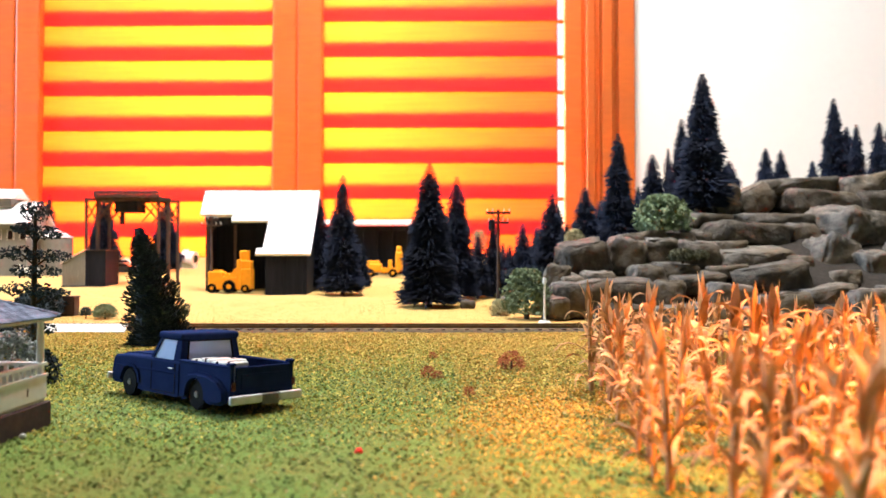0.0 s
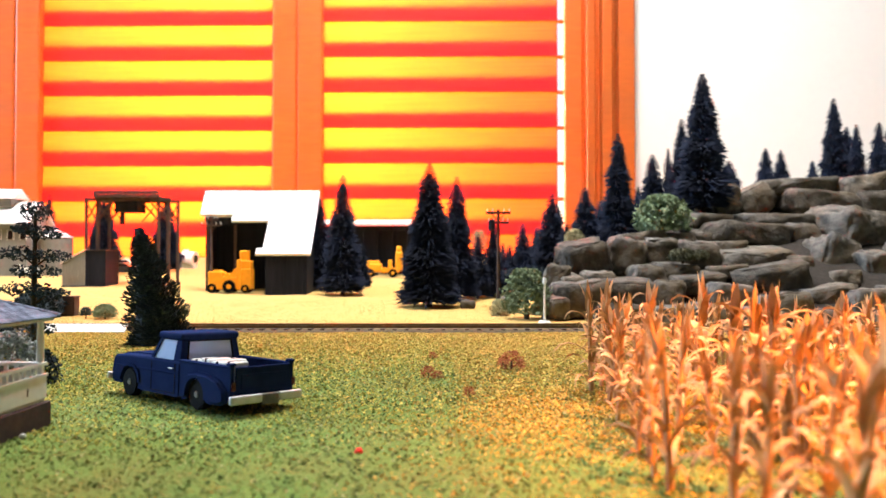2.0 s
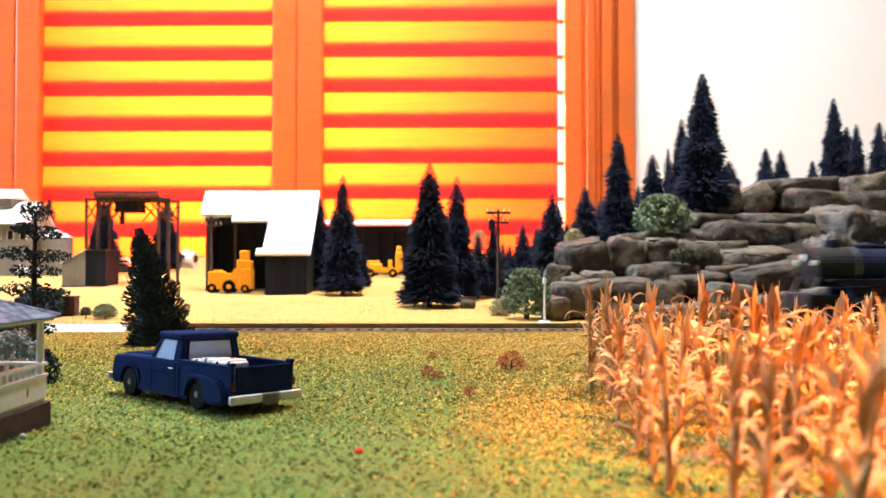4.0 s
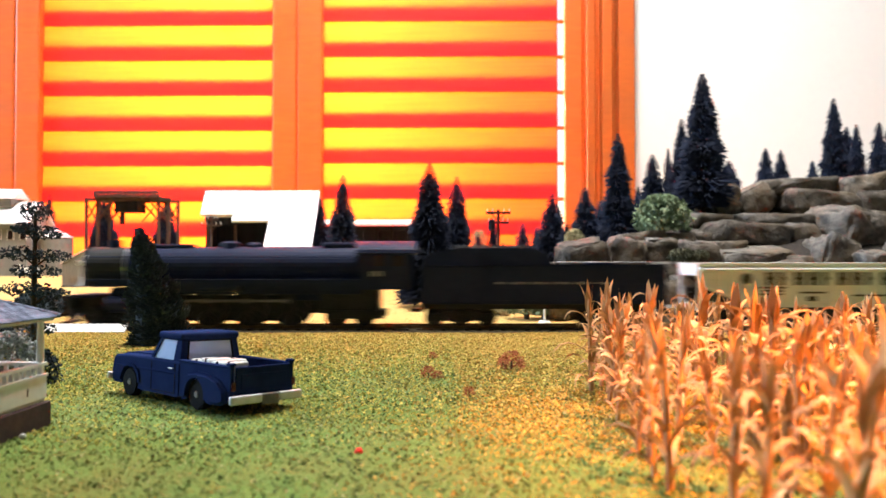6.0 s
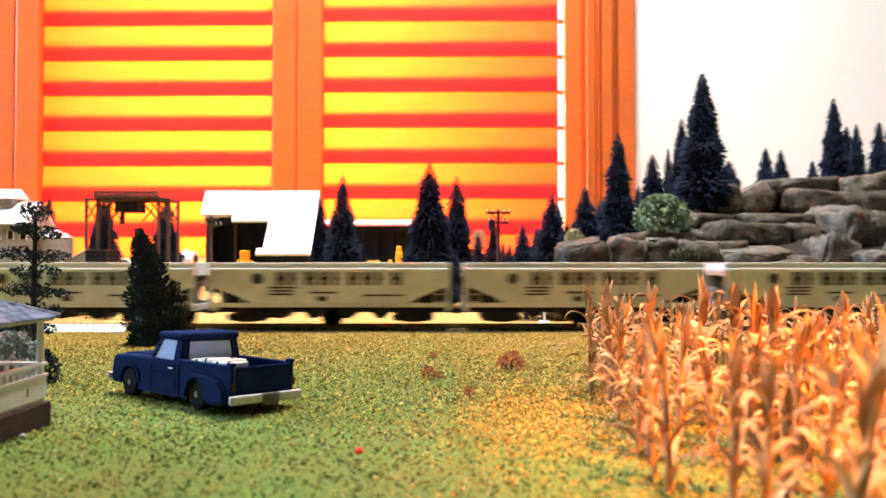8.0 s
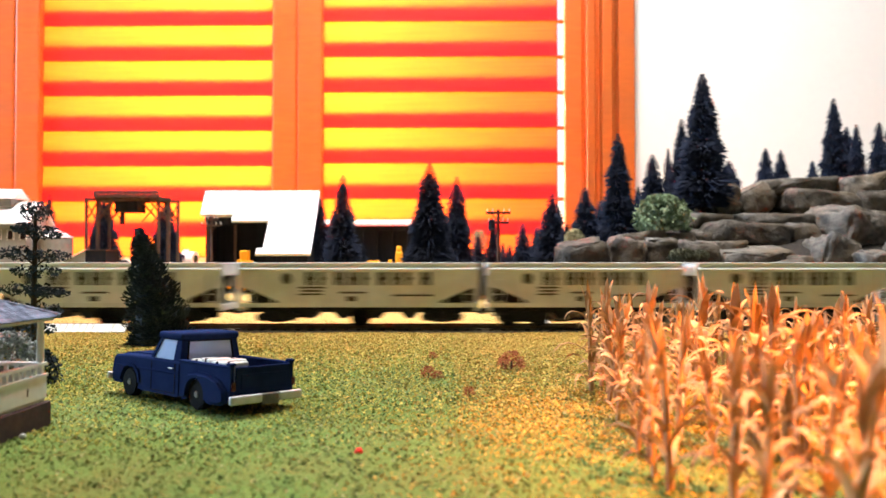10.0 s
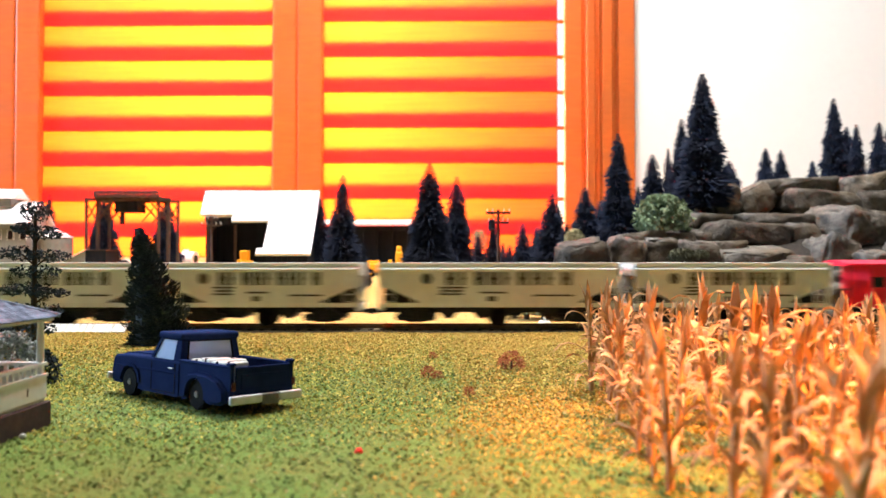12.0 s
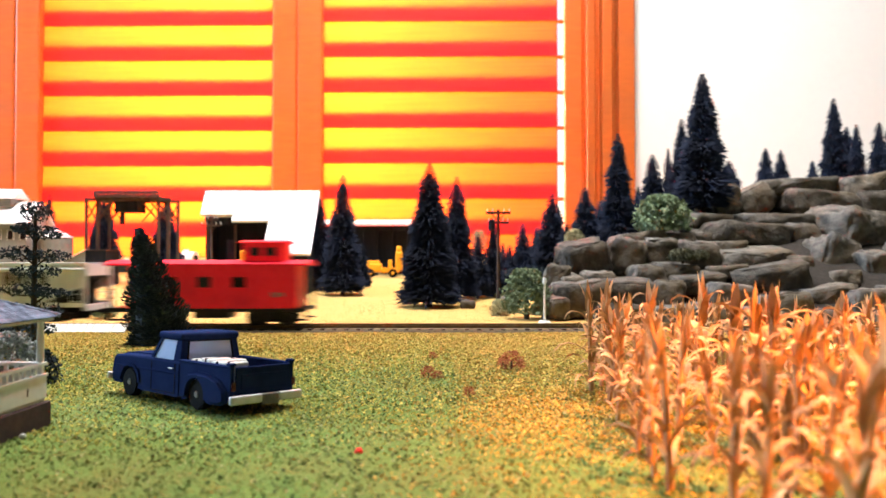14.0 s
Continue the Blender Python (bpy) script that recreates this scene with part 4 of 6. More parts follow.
def barn():
    b = thing("barn", pose(0, 0, 0), "dark barn with a bright white metal roof and front wing", "barn")
    x0, x1, xs, xm = -0.2479, -0.1289, -0.1765, -0.2146
    z0, th = 0.0060, 0.0020
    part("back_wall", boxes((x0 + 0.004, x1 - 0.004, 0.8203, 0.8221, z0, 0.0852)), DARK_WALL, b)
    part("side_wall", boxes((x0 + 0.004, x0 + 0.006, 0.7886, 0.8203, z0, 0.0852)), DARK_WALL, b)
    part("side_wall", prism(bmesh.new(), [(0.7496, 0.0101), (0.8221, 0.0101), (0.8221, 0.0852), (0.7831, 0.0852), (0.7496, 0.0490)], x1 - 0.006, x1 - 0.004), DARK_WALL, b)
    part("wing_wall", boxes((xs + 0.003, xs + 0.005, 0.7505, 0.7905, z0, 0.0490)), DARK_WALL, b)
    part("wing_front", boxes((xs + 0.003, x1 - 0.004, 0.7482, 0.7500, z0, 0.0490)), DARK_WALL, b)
    for k in range(8):
        xx = xs + 0.004 + k * 0.0050
        part("batten", boxes((xx, xx + 0.0006, 0.7476, 0.7482, z0, 0.0485)), DARK_WALL, b)
    part("front_beam", boxes((x0 + 0.004, xs + 0.004, 0.7868, 0.7896, 0.0811, 0.0885)), DARK_WALL, b)
    for xx in (x0 + 0.005, -0.2146):
        part("post", boxes((xx, xx + 0.0025, 0.7868, 0.7893, z0, 0.0811)), OLD_WOOD, b)
    for e in (x0 + 0.0042, x1 - 0.0062):
        part("gable", prism(bmesh.new(), [(0.7868, 0.0854), (0.7998, 0.1127), (0.8203, 0.0854)], e, e + 0.002), DARK_WALL, b)
    part("roof", prism(bmesh.new(), [(0.7831, 0.0894), (0.7998, 0.1150), (0.7998, 0.1150 + th), (0.7821, 0.0894 + th)], x0, x1), ROOF_WHITE, b)
    part("roof", prism(bmesh.new(), [(0.8249, 0.0811), (0.7998, 0.1150), (0.7998, 0.1150 + th), (0.8258, 0.0811 + th)], x0, x1), ROOF_WHITE, b)
    part("porch_roof", prism(bmesh.new(), [(0.7779, 0.0826), (0.7831, 0.0894), (0.7831, 0.0894 + th), (0.7770, 0.0826 + th)], xm, xs), ROOF_WHITE, b)
    part("wing_roof", prism(bmesh.new(), [(0.7468, 0.0487), (0.7831, 0.0894), (0.7831, 0.0894 + th), (0.7459, 0.0487 + th)], xs, x1), ROOF_WHITE, b)
    part("roof_stub", prism(bmesh.new(), [(0.7468, 0.0487), (0.7517, 0.0543), (0.7517, 0.0543 + th), (0.7459, 0.0487 + th)], xs - 0.0060, xs - 0.0002), ROOF_WHITE, b)
    # seams on the sheet roof
    for k in range(9):
        xx = x0 + 0.006 + k * 0.0132
        seam = [(yy, zz + th + q) for yy, zz, q in ((0.7826, 0.0894, 0.0), (0.7998, 0.1150, 0.0), (0.7998, 0.1150, 0.0005), (0.7826, 0.0894, 0.0005))]
        part("roof_seam", prism(bmesh.new(), seam, xx, xx + 0.0006), ROOF_WHITE, b)


barn()


def long_shed():
    s = thing("long_shed", pose(0, 0, 0), "long dark shed with a white roof edge", "shed")
    x0, x1 = -0.1678, -0.0236
    zt = 0.0899
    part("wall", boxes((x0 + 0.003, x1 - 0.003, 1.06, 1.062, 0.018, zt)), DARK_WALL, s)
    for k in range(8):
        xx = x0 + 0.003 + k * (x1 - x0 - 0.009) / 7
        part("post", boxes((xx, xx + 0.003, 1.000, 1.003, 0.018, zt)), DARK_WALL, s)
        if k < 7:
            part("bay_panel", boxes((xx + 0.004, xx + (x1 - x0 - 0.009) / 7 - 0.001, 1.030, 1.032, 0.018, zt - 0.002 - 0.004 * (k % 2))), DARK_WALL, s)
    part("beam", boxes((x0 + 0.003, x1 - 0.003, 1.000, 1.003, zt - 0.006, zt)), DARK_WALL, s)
    part("roof", prism(bmesh.new(), [(0.985, zt), (0.985, zt + 0.0025), (1.075, zt + 0.012), (1.075, zt + 0.009)], x0, x1), ROOF_WHITE, s)


long_shed()


def gantry():
    g = thing("timber_gantry", pose(0, 0, 0), "weathered dark timber loading gantry in the yard", "gantry")
    d = 0.86
    z0 = 0.012
    xa, xb = -0.4000, -0.3076
    zt = 0.1111
    for y in (d, d + 0.03):
        for x in (xa, -0.3874, -0.3190, xb):
            part("post", boxes((x - 0.0014, x + 0.0014, y - 0.0014, y + 0.0014, z0, zt)), OLD_WOOD, g)
        part("cap_beam", boxes((xa - 0.002, xb + 0.002, y - 0.002, y + 0.002, zt, zt + 0.0035)), OLD_WOOD, g)
        for a, b in ((152, 172), (298, 280), (172, 200), (280, 250)):
            pa, pb = (a - 784) * d / 1358, (b - 784) * d / 1358
            part("brace", rod((pa, y, zt - 0.022), (pb, y, zt - 0.001), 0.0011, seg=6), OLD_WOOD, g)
            part("brace", rod((pb, y, zt - 0.024), (pa, y, zt - 0.001), 0.0008, seg=6), OLD_WOOD, g)
    dx0, dx1 = -0.3886, -0.3177
    for k in range(16):
        xx = dx0 + k * (dx1 - dx0) / 16
        part("deck_plank", boxes((xx, xx + (dx1 - dx0) / 16 - 0.0004, d - 0.005, d + 0.036, zt + 0.0035, zt + 0.0052)), OLD_WOOD, g)
    part("hopper_bin", boxes((-0.3696, -0.3443, d + 0.002, d + 0.028, zt - 0.012, zt), bevel=0.0006), DARK_WALL, g)
    part("chute", boxes((-0.3658, -0.3627, d + 0.008, d + 0.014, zt - 0.026, zt - 0.012)), DARK_WALL, g)
    for k in range(2):
        part("side_board", boxes((dx0 - 0.001, dx1 + 0.001, d - 0.0065, d - 0.0052, zt + 0.0038 + k * 0.0036, zt + 0.0070 + k * 0.0036)), OLD_WOOD, g)
    part("deck_rail", rod((dx0, d - 0.004, zt + 0.0105), (dx1, d - 0.004, zt + 0.0105), 0.0008, seg=6), OLD_WOOD, g)
    for k in range(6):
        xx = dx0 + k * (dx1 - dx0) / 5
        part("rail_post", rod((xx, d - 0.004, zt + 0.004), (xx, d - 0.004, zt + 0.011), 0.0007, seg=6), OLD_WOOD, g)


gantry()


def lean_to():
    s = thing("lean_to_shed", pose(0, 0, 0), "small grey shed with a sloping roof and dark end", "shed")
    d = 0.845
    xa, xm, xb = -0.4192, -0.3943, -0.3719
    zl, zh = 0.0414, 0.0551
    z0 = 0.012
    part("front_wall", slab(bmesh.new(), [(xa, z0), (xm, z0), (xm, zh), (xa, zl)], d, d + 0.002), GREY_WALL, s)
    part("dark_bay", boxes((xm, xb, d + 0.001, d + 0.035, z0, zh)), DARK_WALL, s)
    part("roof", slab(bmesh.new(), [(xa - 0.002, zl - 0.001), (xm, zh), (xm, zh + 0.0015), (xa - 0.002, zl + 0.0005)], d - 0.001, d + 0.036), CREAM, s)
    part("flat_roof", boxes((xm, xb + 0.0005, d, d + 0.036, zh, zh + 0.0012)), OLD_WOOD, s)
    part("sill_board", boxes((xa, xb, d - 0.002, d, z0, z0 + 0.0045)), DARK_WALL, s)
    part("shutter_panel", boxes((-0.4117, -0.4017, d - 0.0006, d, z0 + 0.012, z0 + 0.022)), GREY_WALL, s)
    part("far_end", boxes((xa, xa + 0.002, d + 0.002, d + 0.035, z0, zl - 0.001)), GREY_WALL, s)


lean_to()


def store():
    s = thing("store_house", pose(0, 0, 0), "grey storehouse with bright white stepped roofs", "building")
    d = 0.98
    x0, x1 = -0.6159, -0.5323
    ze, zr = 0.0918, 0.1202
    part("wall", boxes((x0, x1, d, d + 0.056, 0.015, ze)), GREY_WALL, s)
    part("roof", prism(bmesh.new(), [(d - 0.006, ze - 0.001), (d + 0.03, zr), (d + 0.062, ze - 0.001), (d + 0.062, ze + 0.001), (d + 0.03, zr + 0.002), (d - 0.006, ze + 0.001)], x0 - 0.004, x1 + 0.005), ROOF_WHITE, s)
    part("gable", prism(bmesh.new(), [(d, ze), (d + 0.03, zr - 0.001), (d + 0.056, ze)], x1 - 0.002, x1), GREY_WALL, s)
    part("clerestory", boxes((x0, -0.5608, d + 0.014, d + 0.046, zr - 0.006, 0.1253)), GREY_WALL, s)
    part("clerestory_roof", prism(bmesh.new(), [(d + 0.010, 0.1253), (d + 0.03, 0.1385), (d + 0.050, 0.1253)], x0, -0.5549), ROOF_WHITE, s)
    for k in range(6):
        xx = x0 + 0.012 + k * 0.016
        w = part("window", boxes((xx, xx + 0.007, d - 0.0006, d + 0.001, ze - 0.020, ze - 0.009)), DARK_GLASS, s)
        part("window_frame", boxes((xx - 0.0008, xx, d - 0.0012, d, ze - 0.021, ze - 0.008), (xx + 0.007, xx + 0.0078, d - 0.0012, d, ze - 0.021, ze - 0.008)), CREAM, w)
    t = thing("storage_tank", pose(-0.5100, 1.01, 0.02), "grey round tank with a white conical top", "tank")
    r = 0.021
    h = 0.0748 - 0.02
    part("shell", rod((0, 0, -0.003), (0, 0, h), r, seg=28), GREY_WALL, t)
    part("cone_roof", rod((0, 0, h), (0, 0, h + 0.011), r * 1.05, r * 0.12, 28), ROOF_WHITE, t)
    for k in range(4):
        part("hoop", rod((0, 0, 0.004 + k * h / 4), (0, 0, 0.005 + k * h / 4), r * 1.015, seg=28), GREY_WALL, t)


store()


# ---- machines, poles and small yard things ----
def wheel_part(t, x, y, r, w, name="wheel"):
    bm = rod((x, y - w / 2, r), (x, y + w / 2, r), r, seg=20)
    ob = part(name, bm, TYRE, t, "black tyre on a yellow hub")
    part("hub", rod((x, y - w / 2 - 0.0004, r), (x, y + w / 2 + 0.0004, r), r * 0.4, seg=12), YELLOW, ob)


def forklift(m, u):
    """A heavy yellow lift truck with a tall stepped mast."""
    t = thing("forklift", m, "bright yellow forklift parked before the barn", "forklift", "yard machines")
    b = lambda a0, a1, c0, c1, q0, q1, bev=0.8: boxes((a0 * u, a1 * u, c0 * u, c1 * u, q0 * u, q1 * u), bevel=bev * u)
    part("counterweight", b(-38, -12, -14, 14, 6, 37, 2.0), YELLOW, t)
    part("engine_cover", b(-30, -18, -9, 9, 37, 40), YELLOW, t)
    part("chassis", b(-14, 12, -13, 13, 8, 27), YELLOW, t)
    part("seat", b(-12, -3, -6, 6, 27, 34), YELLOW, t)
    part("cowl", slab(bmesh.new(), [(-4 * u, 26 * u), (12 * u, 26 * u), (12 * u, 44 * u), (6 * u, 40 * u)], -11 * u, 11 * u), YELLOW, t)
    for y in (-11, 11):
        part("mast_rail", b(12, 19, y - 3, y + 3, 5, 58), YELLOW, t)
    part("mast_plate", b(14, 37, -13, 13, 6, 42, 1.5), YELLOW, t)
    part("mast_head", b(12, 36, -10, 10, 42, 56, 2.0), YELLOW, t)
    part("mast_cap", b(15, 31, -6, 6, 56, 74, 2.0), YELLOW, t)
    part("fork", b(36, 42, -9, -6, 5, 7, 0.3), DARK_WALL, t)
    part("fork", b(36, 42, 6, 9, 5, 7, 0.3), DARK_WALL, t)
    for y in (-13, 13):
        wheel_part(t, -31 * u, y * u, 8 * u, 5 * u)
        wheel_part(t, -1 * u, y * u, 11 * u, 6 * u)
        wheel_part(t, 27 * u, y * u, 7 * u, 5 * u)


def loader(m, u):
    t = thing("yard_loader", m, "bright yellow yard loader with a raised arm", "loader", "yard machines")
    b = lambda a0, a1, c0, c1, q0, q1, bev=0.8: boxes((a0 * u, a1 * u, c0 * u, c1 * u, q0 * u, q1 * u), bevel=bev * u)
    part("body", b(-35, -4, -12, 12, 9, 25, 3.0), YELLOW, t)
    part("engine_hood", b(-30, -8, -9, 9, 24, 30, 2.0), YELLOW, t)
    part("frame", b(-6, 26, -9, 9, 8, 17), YELLOW, t)
    part("seat", b(2, 9, -5, 5, 17, 25), DARK_WALL, t)
    part("steering_post", rod((14 * u, 0, 15 * u), (8 * u, 0, 31 * u), 1.2 * u, seg=8), YELLOW, t)
    part("dash", b(7, 14, -7, 7, 17, 31), YELLOW, t)
    part("arm", b(20, 33, -8, 8, 10, 46, 3.0), YELLOW, t)
    part("arm_head", b(22, 31, -6, 6, 44, 56, 3.0), YELLOW, t)
    for x in (-24, 16):
        for y in (-11, 11):
            wheel_part(t, x * u, y * u, 7.5 * u, 5 * u)


forklift(pose(*(-0.2118, 0.7698, 0.0120)), 0.00057)
loader(pose(*(-0.0737, 0.9629, 0.0236)), 0.00070)


def utility_pole(m, h, arms, label):
    p = thing("utility_pole", m, label, "utility pole", "utility poles")
    part("pole", rod((0, 0, -0.003), (0, 0, h), 0.0016, 0.0011, 10), OLD_WOOD, p)
    for z, w in arms:
        a = part("crossarm", boxes((-w, w, -0.0018, -0.0006, z - 0.001, z + 0.001)), OLD_WOOD, p)
        for k in (-0.9, -0.45, 0.45, 0.9):
            part("insulator", rod((k * w, -0.0012, z + 0.001), (k * w, -0.0012, z + 0.0032), 0.0007, 0.0004, 8), CREAM, a)
    part("brace", rod((-0.006, -0.0012, arms[0][0]), (0, -0.0012, arms[0][0] - 0.006), 0.0004, seg=6), OLD_WOOD, p)
    part("brace", rod((0.006, -0.0012, arms[0][0]), (0, -0.0012, arms[0][0] - 0.006), 0.0004, seg=6), OLD_WOOD, p)
    return p


p = utility_pole(pose(*(0.0427, 0.5930, 0.0014)), 0.0815, ((0.0790, 0.0095), (0.0715, 0.0080)), "tall brown utility pole with two crossarms by the track")
part("transformer", rod((-0.0052, 0.0, 0.066), (-0.0052, 0.0, 0.0735), 0.0026, seg=14), DARK_WALL, p, "dark round transformer can")
utility_pole(pose(*(-0.2329, 0.7720, 0.0136)), 0.0745, ((0.0660, 0.0105), (0.0720, 0.0070)), "thin brown utility pole beside the barn")


def signal_post(m):
    s = thing("marker_post", m, "small white marker post with a round foot", "post")
    part("foot", rod((0, 0, -0.0006), (0, 0, 0.0012), 0.0046, 0.0036, 20), WHITE_PLASTIC, s)
    part("post", rod((0, 0, 0.001), (0, 0, 0.0285), 0.0009, 0.0007, 10), WHITE_PLASTIC, s)
    part("cap", rod((0, 0, 0.0275), (0, 0, 0.0312), 0.0016, 0.0011, 12), WHITE_PLASTIC, s)


signal_post(pose(*(0.0708, 0.5350, 0.0003)))


def parked_car(m, mat, label):
    c = thing("parked_car", m, label, "car", "cars in the yard")
    out = [(-0.026, 0.003), (-0.026, 0.009), (-0.017, 0.0105), (-0.011, 0.0150), (0.006, 0.0150), (0.012, 0.0105), (0.025, 0.009), (0.026, 0.003)]
    bm = slab(bmesh.new(), out, -0.010, 0.010)
    bmesh.ops.bevel(bm, geom=bm.edges[:], offset=0.0007, segments=2, affect="EDGES")
    part("body", bm, mat, c)
    for s in (-1, 1):
        part("side_window", slab(bmesh.new(), [(-0.0145, 0.0108), (-0.0105, 0.0142), (0.0055, 0.0142), (0.0100, 0.0108)], s * 0.010 - 0.0003, s * 0.010 + 0.0003), DARK_GLASS, c)
        for x in (-0.016, 0.016):
            part("wheel", rod((x, s * 0.0082, 0.0036), (x, s * 0.0104, 0.0036), 0.0037, seg=16), TYRE, c)


parked_car(pose(*(-0.4564, 1.0953, 0.0315), 0, 0, 12), WHITE_CAR, "white car parked in the pale yard")
parked_car(pose(*(-0.5498, 0.9905, 0.0252), 0, 0, 170), WHITE_CAR, "white car parked near the storehouse")
DARK_CAR = material("dark_enamel", (0.03, 0.03, 0.035), (0.05, 0.045, 0.04), 300, 0.3, bump=0.02)
parked_car(pose(*(-0.4230, 1.0099, 0.0264), 0, 0, 8), DARK_CAR, "dark car parked in the pale yard")
parked_car(pose(*(-0.5591, 1.1437, 0.0344), 0, 0, 15), DARK_CAR, "dark car parked by the tank")


def mixer(m):
    t = thing("drum_mixer", m, "white drum with a dark round mouth in the yard", "machine")
    part("drum", rod((-0.012, 0, 0.016), (0.010, -0.004, 0.013), 0.008, 0.011, 20), WHITE_CAR, t)
    part("mouth", rod((0.010, -0.004, 0.013), (0.0106, -0.0042, 0.0129), 0.006, seg=16), DARK_GLASS, t)
    part("stand", boxes((-0.012, 0.010, -0.006, 0.006, -0.002, 0.006)), WHITE_CAR, t)
    for x in (-0.010, 0.008):
        part("leg", boxes((x - 0.001, x + 0.001, -0.008, 0.008, -0.002, 0.010)), CREAM, t)
    part("hood", boxes((-0.009, -0.001, -0.004, 0.004, 0.018, 0.027), bevel=0.001), WHITE_CAR, t)


mixer(pose(*(-0.3781, 1.1437, 0.0344)))


def crates():
    c = thing("wooden_crate", pose(*(-0.2923, 0.6004, 0.0018)), "dark slatted wooden crate at the yard's edge", "crate")
    u = 0.00044
    part("box", boxes((-14 * u, 14 * u, -10 * u, 10 * u, -0.001, 30 * u), bevel=0.0004), OLD_WOOD, c)
    for k in range(4):
        part("slat", boxes((-14.6 * u, 14.6 * u, -10.8 * u, -10 * u, (2 + k * 7.5) * u, (7 + k * 7.5) * u)), OLD_WOOD, c)
    part("lid", boxes((-15 * u, 15 * u, -11 * u, 11 * u, 30 * u, 32 * u)), OLD_WOOD, c)
    s = thing("trackside_board", pose(0, 0, 0), "low white board laid along the track", "board")
    x0, x1 = -0.2363, -0.1882
    n = 12
    for k in range(n):
        a = x0 + (x1 - x0) * k / n
        part("plank", prism(bmesh.new(), [(0.4545, 0.0003), (0.4545, 0.0011), (0.4600, 0.0054), (0.4606, 0.0046)], a, a + (x1 - x0) / n - 0.0004), WHITE_PLASTIC, s)
        part("support", boxes((a + 0.001, a + 0.0022, 0.4585, 0.4598, -0.0008, 0.0036)), OLD_WOOD, s)
    r = thing("red_ball", pose(*(-0.0184, 0.1680, 0.0000)), "tiny red ball lying in the turf", "ball")
    bm = bmesh.new()
    bmesh.ops.create_icosphere(bm, subdivisions=3, radius=0.0009, matrix=Matrix.Translation((0, 0, 0.0007)))
    for v in bm.verts:
        v.co += 0.0002 * noise.noise_vector(v.co * 900)
    part("shell", bm, TAIL_RED_BRIGHT, r, smooth=True)
    w = thing("white_pebble", pose(*(-0.1005, 0.1842, 0.0000)), "tiny white pebble beside the gazebo base", "pebble")
    bm = bmesh.new()
    bmesh.ops.create_icosphere(bm, subdivisions=2, radius=0.0007, matrix=Matrix.Translation((0, 0, 0.0004)))
    for v in bm.verts:
        v.co += 0.0003 * noise.noise_vector(v.co * 900)
    part("stone", bm, WHITE_PLASTIC, w, smooth=True)


TAIL_RED_BRIGHT = material("bright_red", (0.7, 0.03, 0.01), (0.6, 0.02, 0.01), 500, 0.5)
crates()


# ---- the train ----
BLACK = material("locomotive_black", (0.014, 0.018, 0.042), (0.018, 0.023, 0.048), 300, 0.55, bump=0.05, spec=0.06)
DARK_IRON = material("dark_iron", (0.01, 0.01, 0.011), (0.02, 0.018, 0.018), 500, 0.6, bump=0.2)
STEEL = material("bright_steel", (0.5, 0.5, 0.5), (0.35, 0.35, 0.35), 400, 0.35, metal=1.0, bump=0.05)
COAL = material("coal", (0.012, 0.012, 0.013), (0.03, 0.03, 0.03), 1500, 0.5, bump=1.0, depth=0.001)
HOPPER_GREY = material("hopper_grey_paint", (0.78, 0.79, 0.76), (0.7, 0.71, 0.68), 200, 0.6, bump=0.1, stain=(0.58, 0.57, 0.53), stain_scale=40, random_tint=0.08)
CABOOSE_RED = material("caboose_red_paint", (0.92, 0.025, 0.06), (0.86, 0.02, 0.05), 250, 0.5, bump=0.1)
LETTER_DARK = material("dark_lettering", (0.05, 0.045, 0.04), (0.1, 0.09, 0.08), 400, 0.6)
LETTER_PALE = material("pale_lettering", (0.2, 0.2, 0.2), (0.15, 0.15, 0.15), 400, 0.6)
LAMP_GLASS = material("headlight_lens", (0.8, 0.8, 0.75), (0.7, 0.7, 0.65), 200, 0.2, bump=0.0)

U = 0.000344  # one step along the train
SPEED = 658 * U
spinning, rolling, rods_moving = [], [], []


def wheelset(car, x, r, gauge=0.0083, spokes=0):
    """Two wheels on an axle, in one piece; the wheels turn as the car rolls."""
    bm = rod((0, -0.0125, 0), (0, 0.0125, 0), 0.0012, seg=8)
    for s in (-1, 1):
        cyl(bm, (0, s * gauge, 0), (0, s * (gauge + 0.0024), 0), r, seg=24)
        cyl(bm, (0, s * (gauge - 0.0007), 0), (0, s * gauge, 0), r + 0.0007, seg=24)
        if spokes:
            for k in range(spokes):
                a = k * 6.2832 / spokes
                cyl(bm, (0.003 * math.cos(a), s * (gauge + 0.0027), 0.003 * math.sin(a)), ((r - 0.0015) * math.cos(a), s * (gauge + 0.0027), (r - 0.0015) * math.sin(a)), 0.0008, 0.0006, 6)
            cyl(bm, (0, s * (gauge + 0.0024), 0), (0, s * (gauge + 0.0037), 0), 0.003, seg=12)
        else:
            for k in range(5):
                a = k * 6.2832 / 5
                c = Vector((0.55 * r * math.cos(a), s * (gauge + 0.0026), 0.55 * r * math.sin(a)))
                cyl(bm, c - Vector((0, 0.0003, 0)), c + Vector((0, 0.0003, 0)), r * 0.13, seg=6)
    ob = part("wheelset", bm, DARK_IRON, car, "dark steel wheels on an axle", m=pose(x, 0, RAIL_Z + r))
    spinning.append((ob, x, r))
    return ob


